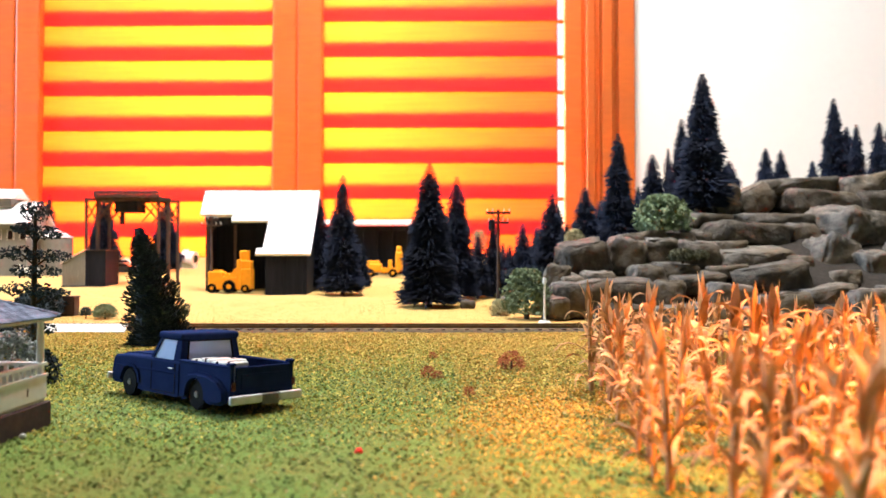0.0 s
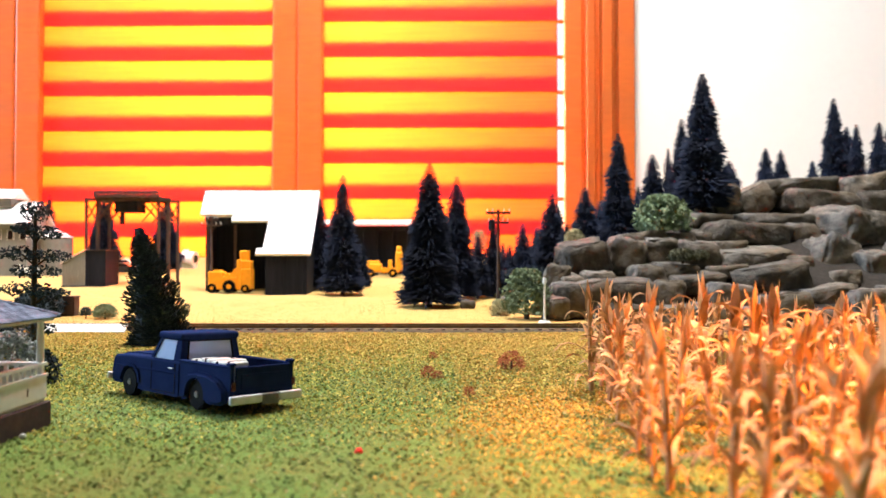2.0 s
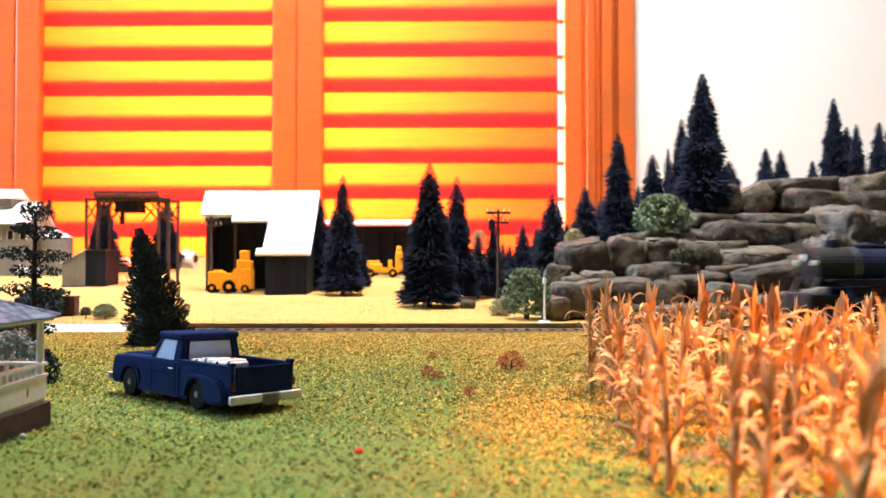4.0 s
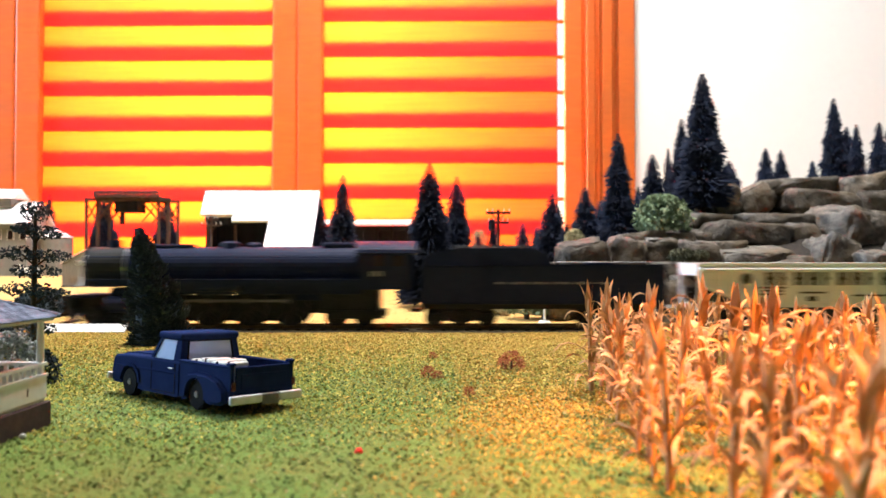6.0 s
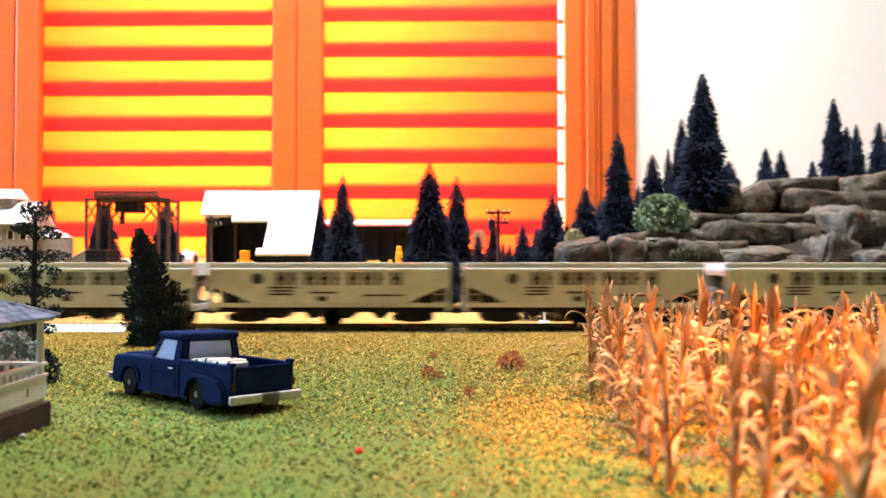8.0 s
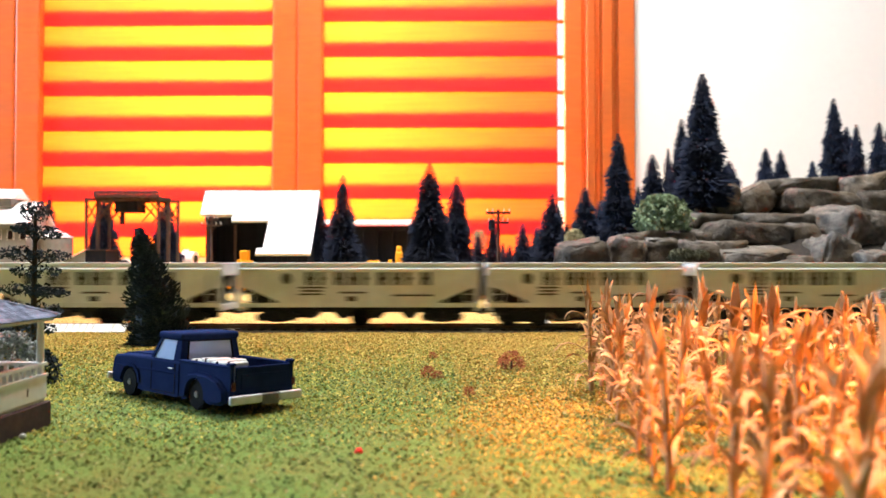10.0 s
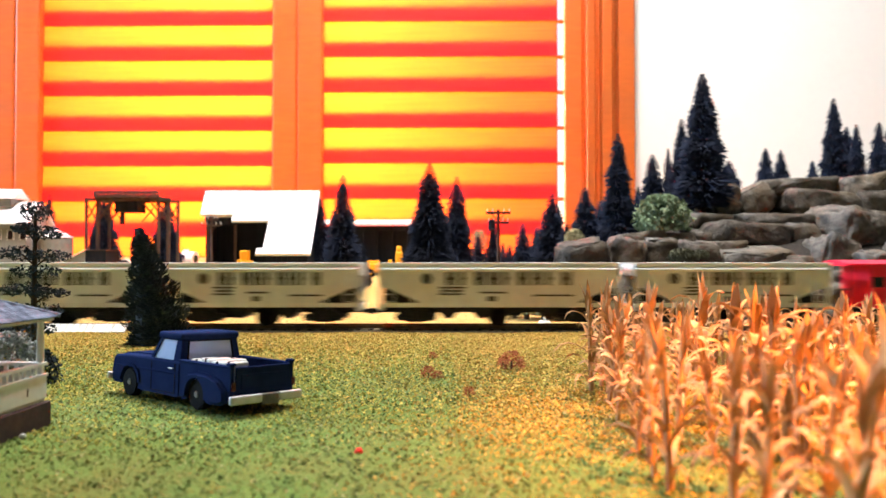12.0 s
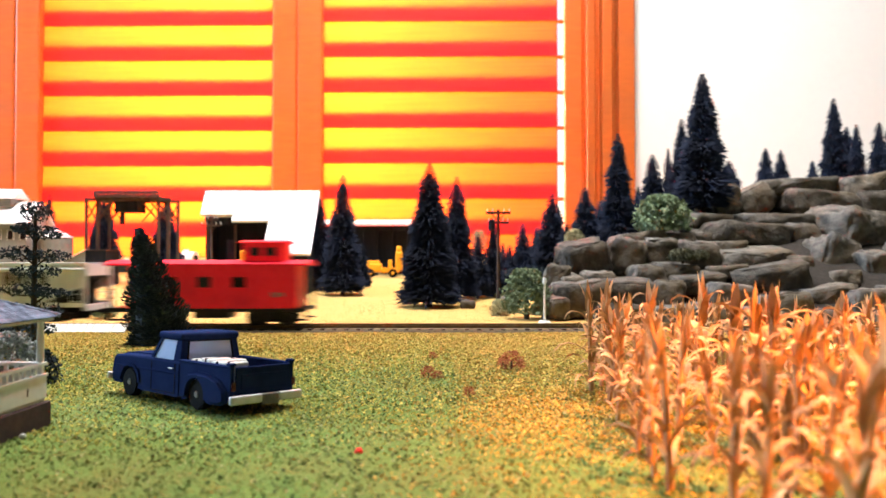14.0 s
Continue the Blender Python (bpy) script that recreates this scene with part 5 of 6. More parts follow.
def bogie(car, x, r=0.00525, span=0.0195, axles=2):
    """Side frames with journal boxes and springs, and two or three wheelsets."""
    bm = bmesh.new()
    for s in (-1, 1):
        y = s * 0.0128
        out = [(-span / 2 - 0.003, 0.0078), (-span / 2 - 0.003, 0.0098), (-0.004, 0.0132), (0.004, 0.0132), (span / 2 + 0.003, 0.0098), (span / 2 + 0.003, 0.0078), (0.005, 0.0056), (-0.005, 0.0056)]
        slab(bm, [(a, b) for a, b in out], y - 0.001, y + 0.001)
        for k in range(axles):
            q = span * (k / (axles - 1) - 0.5)
            box(bm, q - 0.0022, q + 0.0022, y - 0.0018, y + 0.0018, 0.0064, 0.0106, bevel=0.0004)
        for c in ((0,) if axles == 2 else (-span / 4, span / 4)):
            for q in (-0.002, 0, 0.002):
                cyl(bm, (c + q, y + 0.0012, 0.0062), (c + q, y + 0.0012, 0.0122), 0.0009, seg=8)
                cyl(bm, (c + q, y - 0.0012, 0.0062), (c + q, y - 0.0012, 0.0122), 0.0009, seg=8)
    box(bm, -0.003, 0.003, -0.0128, 0.0128, 0.0095, 0.0145)
    part("bogie_frame", bm, DARK_IRON, car, "dark cast truck side frames", m=pose(x, 0, 0))
    for k in range(axles):
        wheelset(car, x + span * (k / (axles - 1) - 0.5), r)


def coupler(car, x, d):
    bm = boxes((min(x, x + d * 0.0055), max(x, x + d * 0.0055), -0.0009, 0.0009, 0.0105, 0.0128))
    box(bm, x + d * 0.0045 - 0.0014, x + d * 0.0045 + 0.0014, -0.0022, 0.0022, 0.0098, 0.0135, bevel=0.0004)
    part("coupler", bm, DARK_IRON, car)


def letter_bars(spans, y, z0, z1):
    bm = bmesh.new()
    for a, b in spans:
        box(bm, a, b, y - 0.00015, y + 0.0001, z0, z1)
    return bm


def block_word(x0, x1, n, y, z0, z1):
    """A word as plain upright bars, one for each letter, with thin middles."""
    bm = bmesh.new()
    p = (x1 - x0) / n
    for k in range(n):
        a, b = x0 + k * p + p * 0.12, x0 + (k + 1) * p - p * 0.14
        t = (b - a) * 0.4
        box(bm, a, a + t, y - 0.00015, y + 0.0001, z0, z1)
        if k % 3 != 1:
            box(bm, b - t, b, y - 0.00015, y + 0.0001, z0, z1)
        box(bm, a + t, b - t, y - 0.00015, y + 0.0001, z0 + (z1 - z0) * 0.4, z0 + (z1 - z0) * 0.62)
    return bm


def hopper(length, bays, name_label):
    """An open hopper: ribbed sides, slope sheets over open ends, sill, end posts, ladders, outlet bays."""
    car = thing("hopper_car", pose(0, TRACK_Y, 0), name_label, "hopper car", "hopper cars in the train")
    L, W = length / 2, 0.0175
    zt, zb = 0.0412, 0.0148
    for s in (-1, 1):
        y = s * W
        out = [(-L, zt), (L, zt), (L, 0.0268), (L - 0.004, 0.0266), (L - 0.0235, 0.0186), (L - 0.0240, 0.0172), (-L + 0.0240, 0.0172), (-L + 0.0235, 0.0186), (-L + 0.004, 0.0266), (-L, 0.0268)]
        part("side_panel", slab(bmesh.new(), out, y - 0.0004, y + 0.0004), HOPPER_GREY, car)
        part("side_sill", boxes((-L, L, y - 0.0007, y + 0.0008, zb, zb + 0.0026)), HOPPER_GREY, car)
        part("top_chord", boxes((-L - 0.0003, L + 0.0003, y - 0.0012, y + 0.0012, zt - 0.0012, zt + 0.0008), bevel=0.0003), HOPPER_GREY, car)
        lip = [(s * (W + 0.0003), 0.0394), (s * (W + 0.0020), 0.0380), (s * (W + 0.0020), 0.0374), (s * (W + 0.0003), 0.0374)]
        part("side_lip", prism(bmesh.new(), lip, -L + 0.001, L - 0.001), HOPPER_GREY, car)
        for e in (-1, 1):
            part("corner_post", boxes((e * (L - 0.0006) - 0.0007, e * (L - 0.0006) + 0.0007, y - 0.0009, y + 0.0009, zb, zt)), HOPPER_GREY, car)
            bm = bmesh.new()
            for k in range(5):
                zz = 0.018 + k * 0.0045
                box(bm, e * (L - 0.006) - 0.0032, e * (L - 0.006) + 0.0032, y + s * 0.0012 - 0.0002, y + s * 0.0012 + 0.0002, zz, zz + 0.0004)
            box(bm, e * (L - 0.0094) - 0.0002, e * (L - 0.0094) + 0.0002, y + s * 0.0008 - 0.0004, y + s * 0.0008 + 0.0004, 0.0172, 0.037)
            box(bm, e * (L - 0.0028) - 0.0002, e * (L - 0.0028) + 0.0002, y + s * 0.0008 - 0.0004, y + s * 0.0008 + 0.0004, 0.0172, 0.037)
            part("ladder", bm, HOPPER_GREY, car)
        n = 8 if bays > 2 else 6
        for k in range(n):
            x = -L + 0.020 + (2 * L - 0.040) * k / (n - 1)
            part("rib", boxes((x - 0.0004, x + 0.0004, y + s * 0.0006 - 0.0004, y + s * 0.0006 + 0.0003, 0.0172, zt - 0.001)), HOPPER_GREY, car)
    for e in (-1, 1):
        out = [(e * L, 0.036), (e * L, 0.0348), (e * (L - 0.03), 0.0136), (e * (L - 0.03), 0.0148)]
        part("slope_sheet", slab(bmesh.new(), out, -W + 0.0005, W - 0.0005), DARK_IRON, car)
        part("end_panel", boxes((e * L - 0.0005, e * L + 0.0005, -W, W, 0.034, zt)), HOPPER_GREY, car)
        part("end_sill", boxes((e * (L - 0.001) - 0.0012, e * (L - 0.001) + 0.0012, -W, W, 0.0125, 0.0162)), HOPPER_GREY, car)
        web = [(e * (L - 0.002), 0.0145), (e * (L - 0.002), 0.0340), (e * (L - 0.027), 0.0150), (e * (L - 0.027), 0.0145)]
        part("end_web", slab(bmesh.new(), web, -0.0006, 0.0006), DARK_IRON, car)
        part("brake_cylinder", rod((e * (L - 0.018), 0.004, 0.0195), (e * (L - 0.006), 0.004, 0.0195), 0.0032, seg=14), DARK_IRON, car)
        coupler(car, e * L, e)
        bogie(car, e * (L - 0.0225))
    part("load_floor", boxes((-L + 0.03, L - 0.03, -W + 0.0006, W - 0.0006, 0.0138, 0.0152)), DARK_IRON, car)
    part("centre_sill", boxes((-L, L, -0.0025, 0.0025, 0.0108, 0.0145)), DARK_IRON, car)
    for k in range(bays):
        c = (k - (bays - 1) / 2) * (0.0205 if bays > 2 else 0.03)
        h = 0.0085
        out = [(c - h, 0.0148), (c + h, 0.0148), (c + 0.0022, 0.0078), (c - 0.0022, 0.0078)]
        part("outlet_bay", slab(bmesh.new(), out, -0.0135, 0.0135), DARK_IRON, car)
    f = -W - 0.00095
    part("lettering", block_word(-L * 0.46, L * 0.62, 9, f, 0.0282, 0.0362), LETTER_DARK, car, "dark block lettering worn to bars")
    bm = rod((-L * 0.6, f + 0.0001, 0.0322), (-L * 0.6, f - 0.00015, 0.0322), 0.0034, seg=20)
    part("emblem", bm, LETTER_DARK, car, "dark round emblem")
    for x0, x1, z in ((-0.5, -0.28, 0.0262), (-0.48, -0.30, 0.0242), (-0.5, -0.3, 0.0222), (-0.16, 0.06, 0.0232), (0.28, 0.62, 0.0215)):
        part("small_lettering", boxes((L * x0, L * x1, f - 0.00015, f + 0.0001, z, z + 0.0011)), LETTER_DARK, car)
    part("repack_stencil", boxes((-L * 0.1, -L * 0.02, f - 0.00015, f + 0.0001, 0.0185, 0.0215)), LETTER_DARK, car)
    return car


def locomotive():
    loco = thing("steam_locomotive", pose(0, TRACK_Y, 0), "black model steam locomotive with large boiler and driving wheels", "locomotive")
    x = lambda n: n * U
    # boiler, smokebox and firebox
    part("boiler", rod((x(70), 0, 0.0392), (x(545), 0, 0.0396), 0.0122, 0.0128, 32), BLACK, loco, smooth=False)
    bm = rod((x(48), 0, 0.0392), (x(118), 0, 0.0392), 0.0126, seg=32)
    cyl(bm, (x(44), 0, 0.0392), (x(48), 0, 0.0392), 0.0108, 0.0126, 32)
    cyl(bm, (x(41), 0, 0.0392), (x(44), 0, 0.0392), 0.005, 0.0062, 20)
    part("smokebox", bm, DARK_IRON, loco)
    for q in (118, 200, 290, 380, 460):
        part("boiler_band", rod((x(q), 0, 0.0394), (x(q + 3), 0, 0.0394), 0.0128, seg=32), STEEL if q == 118 else BLACK, loco)
    bm = rod((x(88), 0, 0.05), (x(88), 0, 0.0562), 0.0036, 0.0042, 16)
    part("chimney", bm, BLACK, loco)
    for a, b, r in ((150, 0.0548, 0.0045), (300, 0.0556, 0.0058), (345, 0.0548, 0.0042)):
        bm = rod((x(a), 0, 0.0485), (x(a), 0, b - 0.0015), r, r * 0.95, 20)
        cyl(bm, (x(a), 0, b - 0.0015), (x(a), 0, b), r * 0.95, r * 0.55, 20)
        part("dome", bm, BLACK, loco)
    part("feedwater_heater", boxes((x(130), x(235), -0.0045, 0.0045, 0.0505, 0.0535), bevel=0.001), BLACK, loco)
    part("turret_cover", boxes((x(470), x(540), -0.0055, 0.0055, 0.0505, 0.0545), bevel=0.0012), BLACK, loco)
    for s in (-1, 1):
        part("running_board", boxes((x(60), x(545), s * 0.0155 - 0.003, s * 0.0155 + 0.003, 0.0306, 0.0318)), BLACK, loco)
        part("handrail", rod((x(60), s * 0.0128, 0.0455), (x(540), s * 0.0131, 0.0455), 0.0003, seg=6), BLACK, loco)
        part("valance", boxes((x(75), x(540), s * 0.0178 - 0.0004, s * 0.0178 + 0.0004, 0.0278, 0.0312)), BLACK, loco)
        part("air_tank", rod((x(255), s * 0.0152, 0.0272), (x(330), s * 0.0152, 0.0272), 0.0030, seg=16), BLACK, loco)
        bm = rod((x(95), s * 0.0145, 0.0165), (x(165), s * 0.0145, 0.0165), 0.0052, seg=18)
        cyl(bm, (x(92), s * 0.0145, 0.0165), (x(95), s * 0.0145, 0.0165), 0.0042, 0.0052, 18)
        cyl(bm, (x(100), s * 0.0135, 0.0238), (x(160), s * 0.0135, 0.0238), 0.003, seg=14)
        part("cylinder", bm, BLACK, loco)
    # pilot, steps, front beam, lamps
    part("buffer_beam", boxes((x(22), x(30), -0.017, 0.017, 0.0135, 0.0215), bevel=0.0004), DARK_IRON, loco)
    pilot = part("pilot", boxes((x(2), x(14), -0.009, 0.009, 0.0042, 0.0054)), DARK_IRON, loco, "slatted pilot before the front beam")
    for k in range(9):
        yy = -0.013 + k * 0.00325
        part("pilot_bar", rod((x(24), yy, 0.0145), (x(2) + abs(yy) * 0.35, yy * 0.7, 0.0046), 0.0006, seg=6), DARK_IRON, pilot)
    coupler(loco, x(22), -1)
    part("front_deck", boxes((x(24), x(75), -0.0165, 0.0165, 0.0205, 0.0222)), BLACK, loco)
    bm = rod((x(36), 0, 0.0452), (x(48), 0, 0.0452), 0.0028, seg=18)
    part("headlight", bm, BLACK, loco)
    part("headlight_lens", rod((x(34.5), 0, 0.0452), (x(36), 0, 0.0452), 0.0023, seg=18), LAMP_GLASS, loco)
    for s in (-1, 1):
        part("marker_lamp", boxes((x(36), x(44), s * 0.0118 - 0.0012, s * 0.0118 + 0.0012, 0.0402, 0.0432), bevel=0.0004), LAMP_GLASS, loco)
        part("grab_rail", rod((x(30), s * 0.014, 0.0215), (x(46), s * 0.0125, 0.033), 0.0003, seg=6), STEEL, loco)
    # cab
    bm = boxes((x(540), x(632), -0.0182, -0.0176, 0.0255, 0.0490), (x(540), x(632), 0.0176, 0.0182, 0.0255, 0.0490), (x(540), x(544), -0.0176, 0.0176, 0.0255, 0.0500))
    part("cab_wall", bm, BLACK, loco)
    arc = [(0.0192 * math.cos(a), 0.0478 + 0.0078 * math.sin(a)) for a in np.linspace(0, math.pi, 13)]
    part("cab_roof", prism(bmesh.new(), arc + [(-0.0185, 0.0472), (0.0185, 0.0472)], x(535), x(642)), BLACK, loco)
    for s in (-1, 1):
        for a in (566, 600):
            part("cab_window", boxes((x(a), x(a + 22), s * 0.0184 - 0.0002, s * 0.0184 + 0.0002, 0.0398, 0.0462)), DARK_GLASS, loco)
    part("cab_number", letter_bars([(x(560 + k * 9), x(566 + k * 9)) for k in range(3)], -0.01835, 0.0335, 0.0368), LETTER_PALE, loco)
    part("firebox", boxes((x(420), x(545), -0.0115, 0.0115, 0.0185, 0.033), bevel=0.001), BLACK, loco)
    part("ash_pan", boxes((x(170), x(545), -0.0125, 0.0125, 0.0225, 0.0300), bevel=0.0006), BLACK, loco)
    part("brake_rigging", boxes((x(180), x(430), -0.0070, 0.0070, 0.0058, 0.0110)), DARK_IRON, loco)
    part("frame", boxes((x(28), x(575), -0.0055, 0.0055, 0.0105, 0.0215)), DARK_IRON, loco)
    # wheels and rods
    for a in (62, 105):
        wheelset(loco, x(a), 0.0055)
    drivers = (195, 268, 341, 414)
    for a in drivers:
        wheelset(loco, x(a), 0.0112, spokes=12)
    for a in (497, 548):
        wheelset(loco, x(a), 0.0058)
    part("cab_apron", boxes((x(470), x(575), -0.0118, 0.0118, 0.0105, 0.0258), bevel=0.0005), DARK_IRON, loco)
    part("trailing_frame", boxes((x(480), x(585), -0.0135, -0.0120, 0.0075, 0.0125), (x(480), x(585), 0.0120, 0.0135, 0.0075, 0.0125), bevel=0.0004), DARK_IRON, loco)
    for s in (-1, 1):
        bm = boxes((x(195), x(414), -0.0004, 0.0004, -0.0008, 0.0008))
        for a in drivers:
            cyl(bm, (x(a), -0.0007, 0), (x(a), 0.0007, 0), 0.0016, seg=12)
        rod_ob = part("side_rod", bm, STEEL_DULL, loco, "bright steel coupling rod")
        rods_moving.append((rod_ob, s))
        part("crosshead_guide", boxes((x(165), x(230), s * 0.0152 - 0.0006, s * 0.0152 + 0.0006, 0.0182, 0.0192)), STEEL_DULL, loco)
        part("piston_rod", rod((x(160), s * 0.0148, 0.0165), (x(215), s * 0.0148, 0.0165), 0.0005, seg=8), STEEL, loco)
    return loco


def tender():
    car = thing("tender", pose(0, TRACK_Y, 0), "black coal tender behind the locomotive", "tender")
    x = lambda n: n * U
    L = x(434)
    W = 0.0172
    part("tank", boxes((0, L, -W, W, 0.0165, 0.0405), bevel=0.0008), BLACK, car)
    out = [(x(4), 0.0400), (x(4), 0.0450), (x(26), 0.0485), (x(66), 0.0508), (x(196), 0.0508), (x(222), 0.0475), (x(232), 0.0400)]
    part("coal_bunker", slab(bmesh.new(), out, -W + 0.001, W - 0.001), BLACK, car)
    rnd = random.Random(2)
    bm = bmesh.new()
    for _ in range(380):
        c = Vector((rnd.uniform(x(60), x(196)), rnd.uniform(-0.0145, 0.0145), 0.0506))
        c.z += 0.0022 * (1 - (c.y / 0.0155) ** 2) * rnd.random()
        r = rnd.uniform(0.0006, 0.0014)
        vs = [bm.verts.new(c + r * Vector((rnd.uniform(-1, 1), rnd.uniform(-1, 1), rnd.uniform(-1, 1)))) for _ in range(6)]
        bmesh.ops.convex_hull(bm, input=vs)
    part("coal", bm, COAL, car)
    for z in (0.0405, 0.0385, 0.0185):
        for s in (-1, 1):
            part("seam", boxes((0, L, s * W - 0.0004, s * W + 0.0004, z - 0.0004, z + 0.0004)), BLACK, car)
    for s in (-1, 1):
        part("deck_rail", rod((x(245), s * 0.0155, 0.0422), (x(412), s * 0.0155, 0.0422), 0.0003, seg=6), STEEL, car)
    part("water_hatch", boxes((x(300), x(350), -0.006, 0.006, 0.0405, 0.0422), bevel=0.0006), BLACK, car)
    part("underframe", boxes((x(2), L - x(2), -0.014, 0.014, 0.0135, 0.0166)), DARK_IRON, car)
    part("lettering", block_word(x(130), x(335), 16, -W - 0.00042, 0.0288, 0.0302), LETTER_PALE, car, "small pale lettering worn to bars")
    bogie(car, x(70), span=0.0325, axles=3)
    bogie(car, x(347), span=0.0325, axles=3)
    coupler(car, L, 1)
    part("drawbar", boxes((-x(24), 0, -0.002, 0.002, 0.011, 0.013)), DARK_IRON, car)
    bm = bmesh.new()
    for k in range(6):
        box(bm, L + 0.0008, L + 0.0012, 0.009, 0.014, 0.018 + k * 0.004, 0.0184 + k * 0.004)
    box(bm, L + 0.0001, L + 0.0012, 0.0088, 0.0092, 0.017, 0.041)
    box(bm, L + 0.0001, L + 0.0012, 0.0138, 0.0142, 0.017, 0.041)
    part("ladder", bm, BLACK, car)
    return car


def caboose():
    car = thing("caboose", pose(0, TRACK_Y, 0), "bright red caboose with cupola and dark windows", "caboose")
    x = lambda n: n * U
    W = 0.0168
    b0, b1 = x(42), x(340)
    part("body", boxes((b0, b1, -W, W, 0.0140, 0.0402)), CABOOSE_RED, car)
    roof = [(-W - 0.0012, 0.0400), (-W - 0.0012, 0.0412), (-0.009, 0.0432), (0, 0.0437), (0.009, 0.0432), (W + 0.0012, 0.0412), (W + 0.0012, 0.0400)]
    part("roof", prism(bmesh.new(), roof, x(0), x(362)), CABOOSE_RED, car)
    part("cupola", boxes((x(242), x(314), -0.0135, 0.0135, 0.0425, 0.0540), bevel=0.0004), CABOOSE_RED, car)
    cr = [(-0.0148, 0.0538), (-0.0148, 0.0546), (0, 0.0562), (0.0148, 0.0546), (0.0148, 0.0538)]
    part("cupola_roof", prism(bmesh.new(), cr, x(236), x(320)), CABOOSE_RED, car)
    for s in (-1, 1):
        for a in (56, 116, 176, 238):
            ob = part("window", boxes((x(a - 12), x(a + 12), s * W - 0.0003, s * W + 0.0003, 0.0268, 0.0332)), DARK_GLASS, car)
            bm = boxes((x(a - 14), x(a + 14), s * W - 0.0006, s * W + 0.0006, 0.0332, 0.0340), (x(a - 14), x(a + 14), s * W - 0.0006, s * W + 0.0006, 0.0260, 0.0268),
                       (x(a - 14), x(a - 12), s * W - 0.0006, s * W + 0.0006, 0.0268, 0.0332), (x(a + 12), x(a + 14), s * W - 0.0006, s * W + 0.0006, 0.0268, 0.0332))
            part("window_frame", bm, CABOOSE_RED, ob)
        for a in (264, 292):
            part("window", boxes((x(a - 9), x(a + 9), s * 0.0135 - 0.0003, s * 0.0135 + 0.0003, 0.0462, 0.0512)), DARK_GLASS, car)
        part("side_sill", boxes((x(4), x(358), s * (W - 0.001) - 0.0008, s * (W - 0.001) + 0.0008, 0.0118, 0.0142)), DARK_IRON, car)
        part("number_bars", letter_bars([(x(296 + k * 8), x(301 + k * 8)) for k in range(3)], s * W + s * 0.0002, 0.021, 0.0238), LETTER_PALE, car)
    part("chimney", rod((x(205), 0.006, 0.042), (x(205), 0.006, 0.0565), 0.0011, seg=10), DARK_IRON, car)
    for e, a, b in ((-1, 4, 42), (1, 340, 358)):
        part("platform", boxes((x(a), x(b), -W, W, 0.0125, 0.0142)), DARK_IRON, car)
        q = x(a) + 0.0006 if e < 0 else x(b) - 0.0006
        bm = bmesh.new()
        for yy in (-0.0155, -0.008, 0.008, 0.0155):
            cyl(bm, (q, yy, 0.014), (q, yy, 0.0258 if abs(yy) < 0.01 else 0.0405), 0.0004, seg=6)
        for s in (-1, 1):
            cyl(bm, (q, s * 0.008, 0.0255), (q, s * 0.0155, 0.0255), 0.0004, seg=6)
            cyl(bm, (q, s * 0.008, 0.020), (q, s * 0.0155, 0.020), 0.0004, seg=6)
        part("end_railing", bm, DARK_IRON, car)
        part("step", boxes((x(a), x(b), -W, -W + 0.004, 0.0065, 0.0075), (x(a), x(b), W - 0.004, W, 0.0065, 0.0075), (x(a), x(a) + 0.0005, -W, -W + 0.004, 0.0065, 0.0125), (x(b) - 0.0005, x(b), -W, -W + 0.004, 0.0065, 0.0125)), DARK_IRON, car)
        part("brake_wheel", rod((q, 0.004 * e, 0.031), (q + 0.0005, 0.004 * e, 0.031), 0.0024, seg=14), DARK_IRON, car)
    part("underbody_box", boxes((x(150), x(215), -0.009, 0.009, 0.0075, 0.0140), bevel=0.0005), DARK_IRON, car)
    bogie(car, x(78), span=0.0185)
    bogie(car, x(290), span=0.0185)
    return car


train = []
train.append((locomotive(), 4042))
train.append((tender(), 4694))
long_hopper = hopper(425 * U, 4, "weathered grey open hopper car with dark lettering")
spin_long = [s for s in spinning if s[0].parent == long_hopper]
short_hopper = hopper(345 * U, 2, "shorter weathered grey hopper car with dark lettering")
spin_short = [s for s in spinning if s[0].parent == short_hopper]
for kind, centre in ((0, 5396), (0, 5847), (0, 6299), (0, 6760), (0, 7215), (1, 7617), (1, 7985), (1, 8360), (0, 8779), (1, 9192)):
    base = (long_hopper, short_hopper)[kind]
    if any(t[0] == base for t in train):
        c = copy_thing(base, pose(0, TRACK_Y, 0))
        kids = [o for o in c.children if o.name.startswith("wheelset")]
        spinning += [(o, o.matrix_local.translation.x, 0.00525) for o in kids]
    else:
        c = base
    train.append((c, centre))
train.append((caboose(), 9396))


def motions():
    end = 14.0
    for car, start in train:
        rows = [(t, pose((start - 658 * t - 784) * U, TRACK_Y, 0)) for t in (0.0, 3.5, 7.0, 10.5, end)]
        walk(car, rows)
    steps = [k / FPS for k in range(int(end * FPS) + 1)]
    for ob, x, r in spinning:
        turn = -math.degrees(SPEED / r)
        skip = 2 if r > 0.009 else 1
        ts = steps[::skip]
        walk(ob, [(t, pose(x, 0, RAIL_Z + r, 0, turn * t % 360, 0)) for t in ts])
    r, crank = 0.0112, 0.0045
    for ob, s in rods_moving:
        w = SPEED / r
        ph = 0.0 if s < 0 else math.pi / 2
        walk(ob, [(t, pose(crank * math.cos(ph + w * t), s * 0.0128, RAIL_Z + r + crank * math.sin(ph + w * t))) for t in steps])




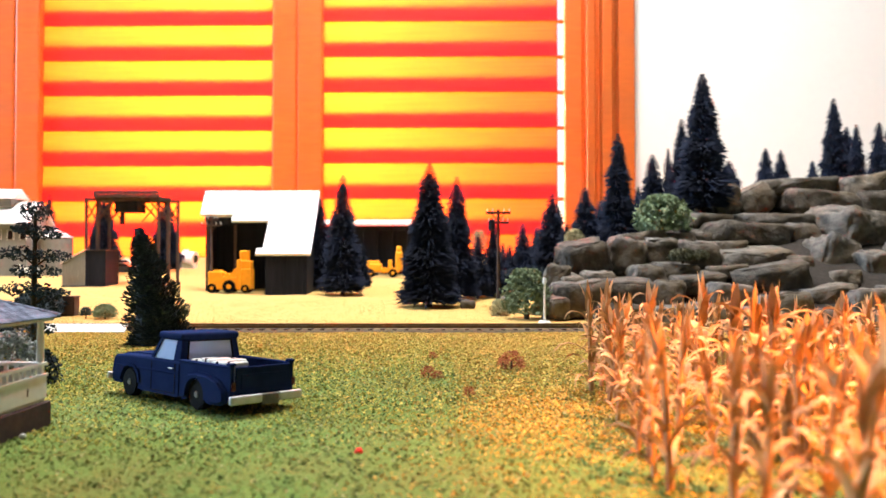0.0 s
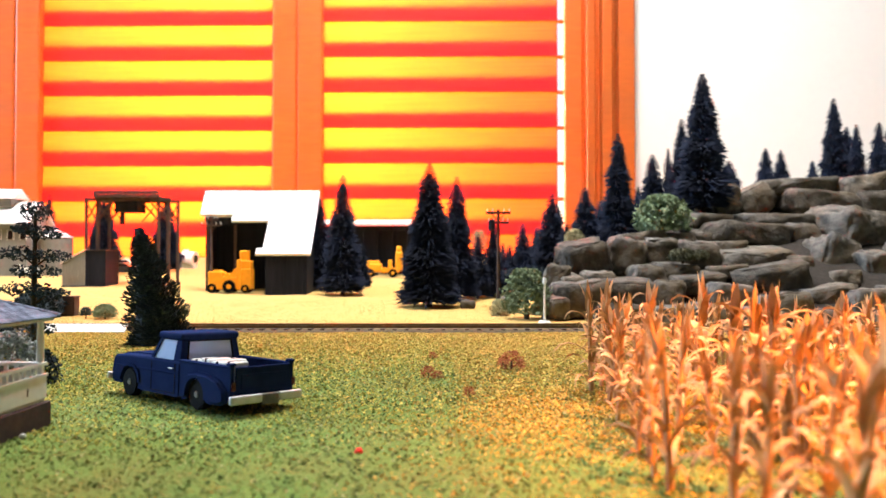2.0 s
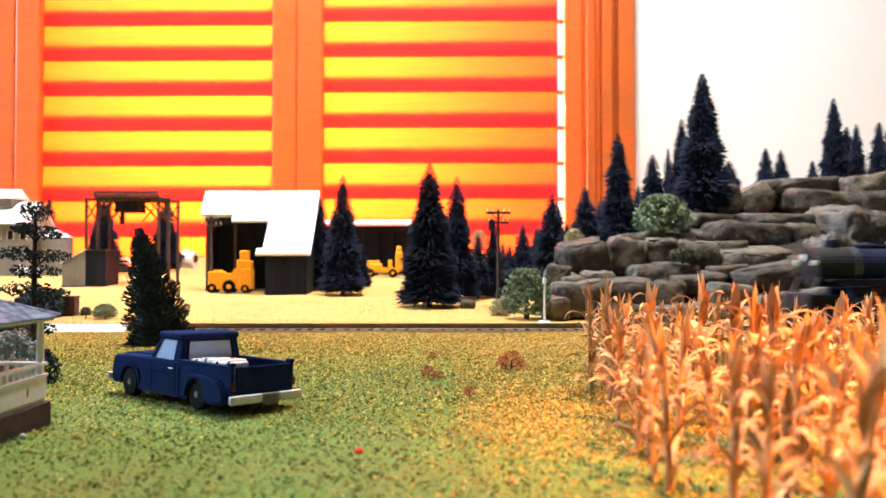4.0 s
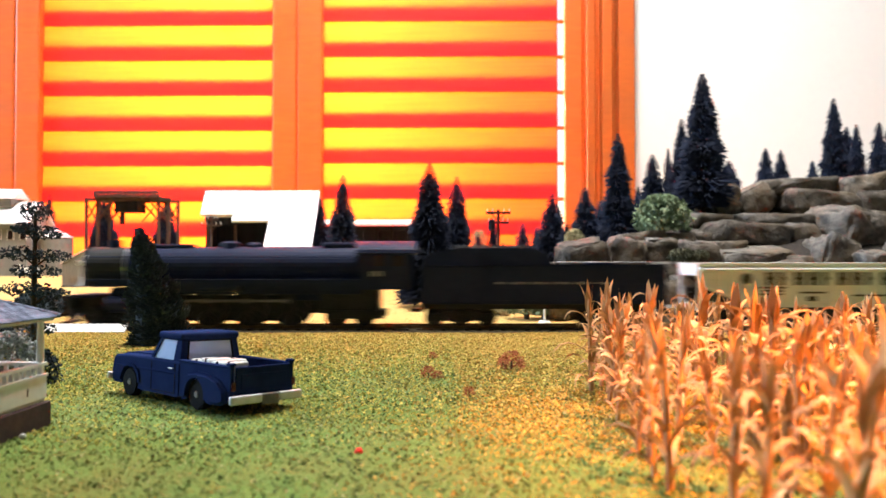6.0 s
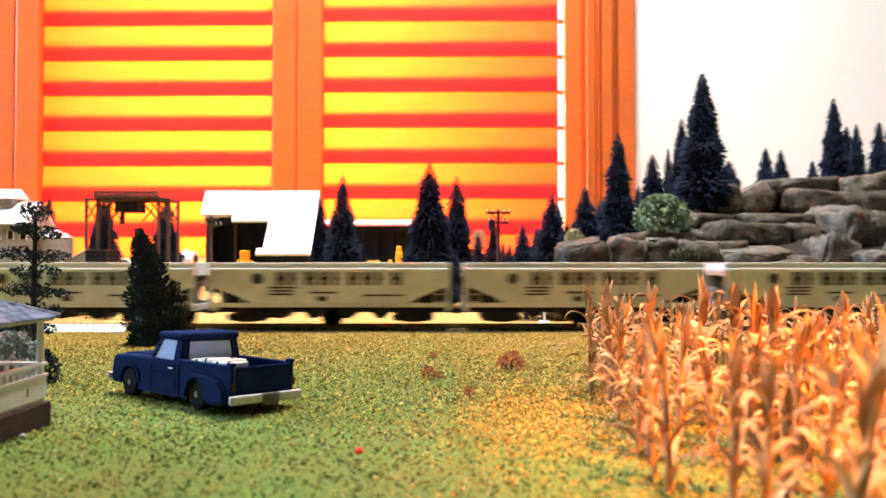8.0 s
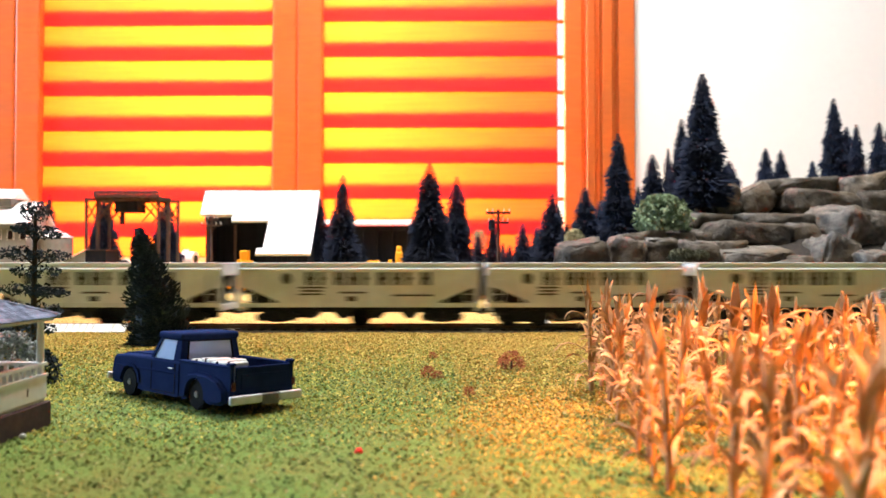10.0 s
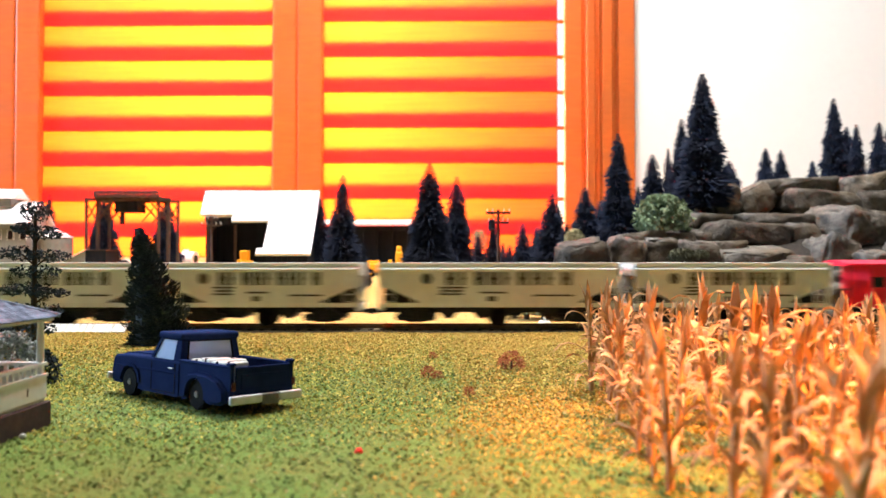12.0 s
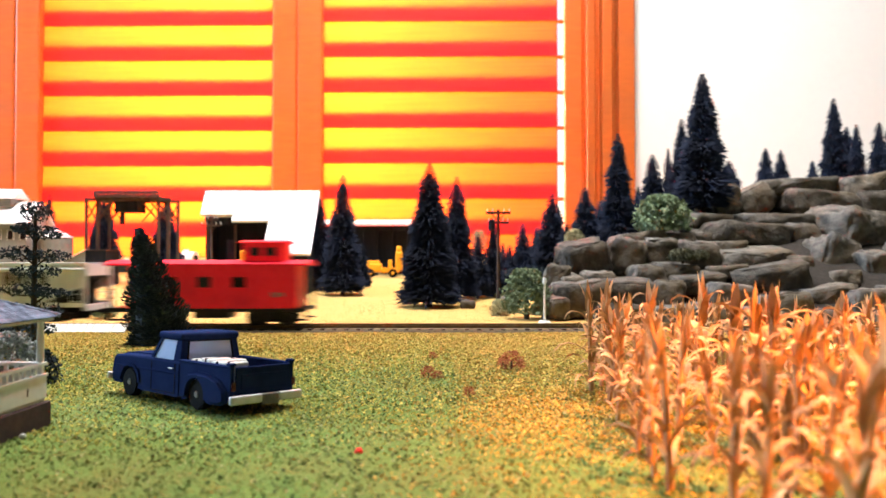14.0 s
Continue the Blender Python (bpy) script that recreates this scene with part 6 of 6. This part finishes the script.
# ---- loose turf flock and yard gravel ----
def flock(name, mat, label, count, size, region, seed, fall=1.5, drift=1.0):
    """Small rough foam crumbs lying on the ground, one mesh of four-sided bits."""
    rng = np.random.default_rng(seed)
    x0, x1, y0, y1 = region
    y = y0 + (y1 - y0) * rng.random(count) ** fall
    x = x0 + (x1 - x0) * rng.random(count) ** drift
    keep = np.abs(x) < 0.62 * y + 0.02
    x, y = x[keep], y[keep]
    n = len(x)
    s = size * rng.uniform(0.5, 1.4, n) * (0.85 + 0.5 * y)
    base = np.stack((x, y, np.array([ground_height(a, b) for a, b in zip(x.tolist(), y.tolist())])), 1)
    off = rng.uniform(-1, 1, (n, 4, 3)) * s[:, None, None]
    off[:, :, 2] = np.abs(off[:, :, 2]) * 0.9
    off[:, 0, 2] = s * 1.2
    verts = (base[:, None, :] + off).reshape(-1, 3)
    idx = np.arange(n)[:, None, None] * 4 + np.array([[0, 1, 2], [0, 2, 3], [0, 3, 1]])[None]
    me = bpy.data.meshes.new(name)
    me.from_pydata(verts.tolist(), [], idx.reshape(-1, 3).tolist())
    me.materials.append(mat)
    tagged(new(name, me), label, "turf", kind="stuff")


def crumb_material(name, colours):
    """Each crumb takes one of the colours, by its island."""
    m = material(name, colours[0], bump=0, rough=0.95)
    nt = m.node_tree
    geo = nt.nodes.new("ShaderNodeNewGeometry")
    ramp = nt.nodes.new("ShaderNodeValToRGB")
    ramp.color_ramp.interpolation = "CONSTANT"
    els = ramp.color_ramp.elements
    while len(els) < len(colours):
        els.new(0.5)
    for k, c in enumerate(colours):
        els[k].position = k / len(colours)
        els[k].color = (*c, 1)
    nt.links.new(geo.outputs["Random Per Island"], ramp.inputs[0])
    nt.links.new(ramp.outputs[0], nt.nodes["Principled BSDF"].inputs["Base Color"])
    return m


LAWN_MIX = crumb_material("mixed_turf_crumbs", ((0.045, 0.058, 0.015), (0.08, 0.105, 0.024), (0.105, 0.135, 0.03), (0.125, 0.155, 0.035), (0.165, 0.19, 0.048), (0.2, 0.21, 0.06), (0.3, 0.3, 0.13), (0.15, 0.15, 0.036)))
PALE_MIX = crumb_material("pale_turf_crumbs", ((0.27, 0.28, 0.05), (0.38, 0.34, 0.065), (0.46, 0.39, 0.08), (0.33, 0.31, 0.055), (0.52, 0.41, 0.1)))
STRAW_MIX = crumb_material("dry_turf_crumbs", ((0.36, 0.21, 0.045), (0.44, 0.27, 0.055), (0.5, 0.32, 0.07), (0.55, 0.37, 0.09), (0.3, 0.17, 0.035), (0.4, 0.29, 0.05)))
GRAVEL_MIX = crumb_material("yard_gravel_crumbs", ((0.42, 0.28, 0.09), (0.46, 0.31, 0.1), (0.49, 0.34, 0.12), (0.38, 0.25, 0.075)))
lawn = (-0.3, 0.3, 0.075, 0.462)
flock("lawn_turf", LAWN_MIX, "mixed green and yellow foam crumbs covering the lawn", 170000, 0.00050, lawn, 1)
flock("dry_turf", STRAW_MIX, "straw-brown foam crumbs towards the corn field", 70000, 0.00050, (-0.02, 0.3, 0.075, 0.462), 4, 1.3, 0.62)
flock("golden_turf", STRAW_MIX, "golden-brown foam crumbs beside the corn field", 95000, 0.00055, (0.004, 0.17, 0.16, 0.462), 9, 0.7, 0.8)
flock("pale_turf", PALE_MIX, "yellow-green foam crumbs over the far lawn", 150000, 0.0005, (-0.3, 0.2, 0.17, 0.46), 12, 0.6)
flock("verge_turf", STRAW_MIX, "straw-brown foam crumbs along the track", 120000, 0.00062, (-0.3, 0.3, 0.27, 0.464), 6, 0.4)
flock("yard_verge", GRAVEL_MIX, "straw-brown foam crumbs beyond the track", 42000, 0.00035, (-0.45, 0.3, 0.512, 0.70), 7)
flock("yard_gravel", GRAVEL_MIX, "tan gravel crumbs on the yard", 30000, 0.0003, (-0.5, 0.35, 0.512, 0.85), 5)
motions()
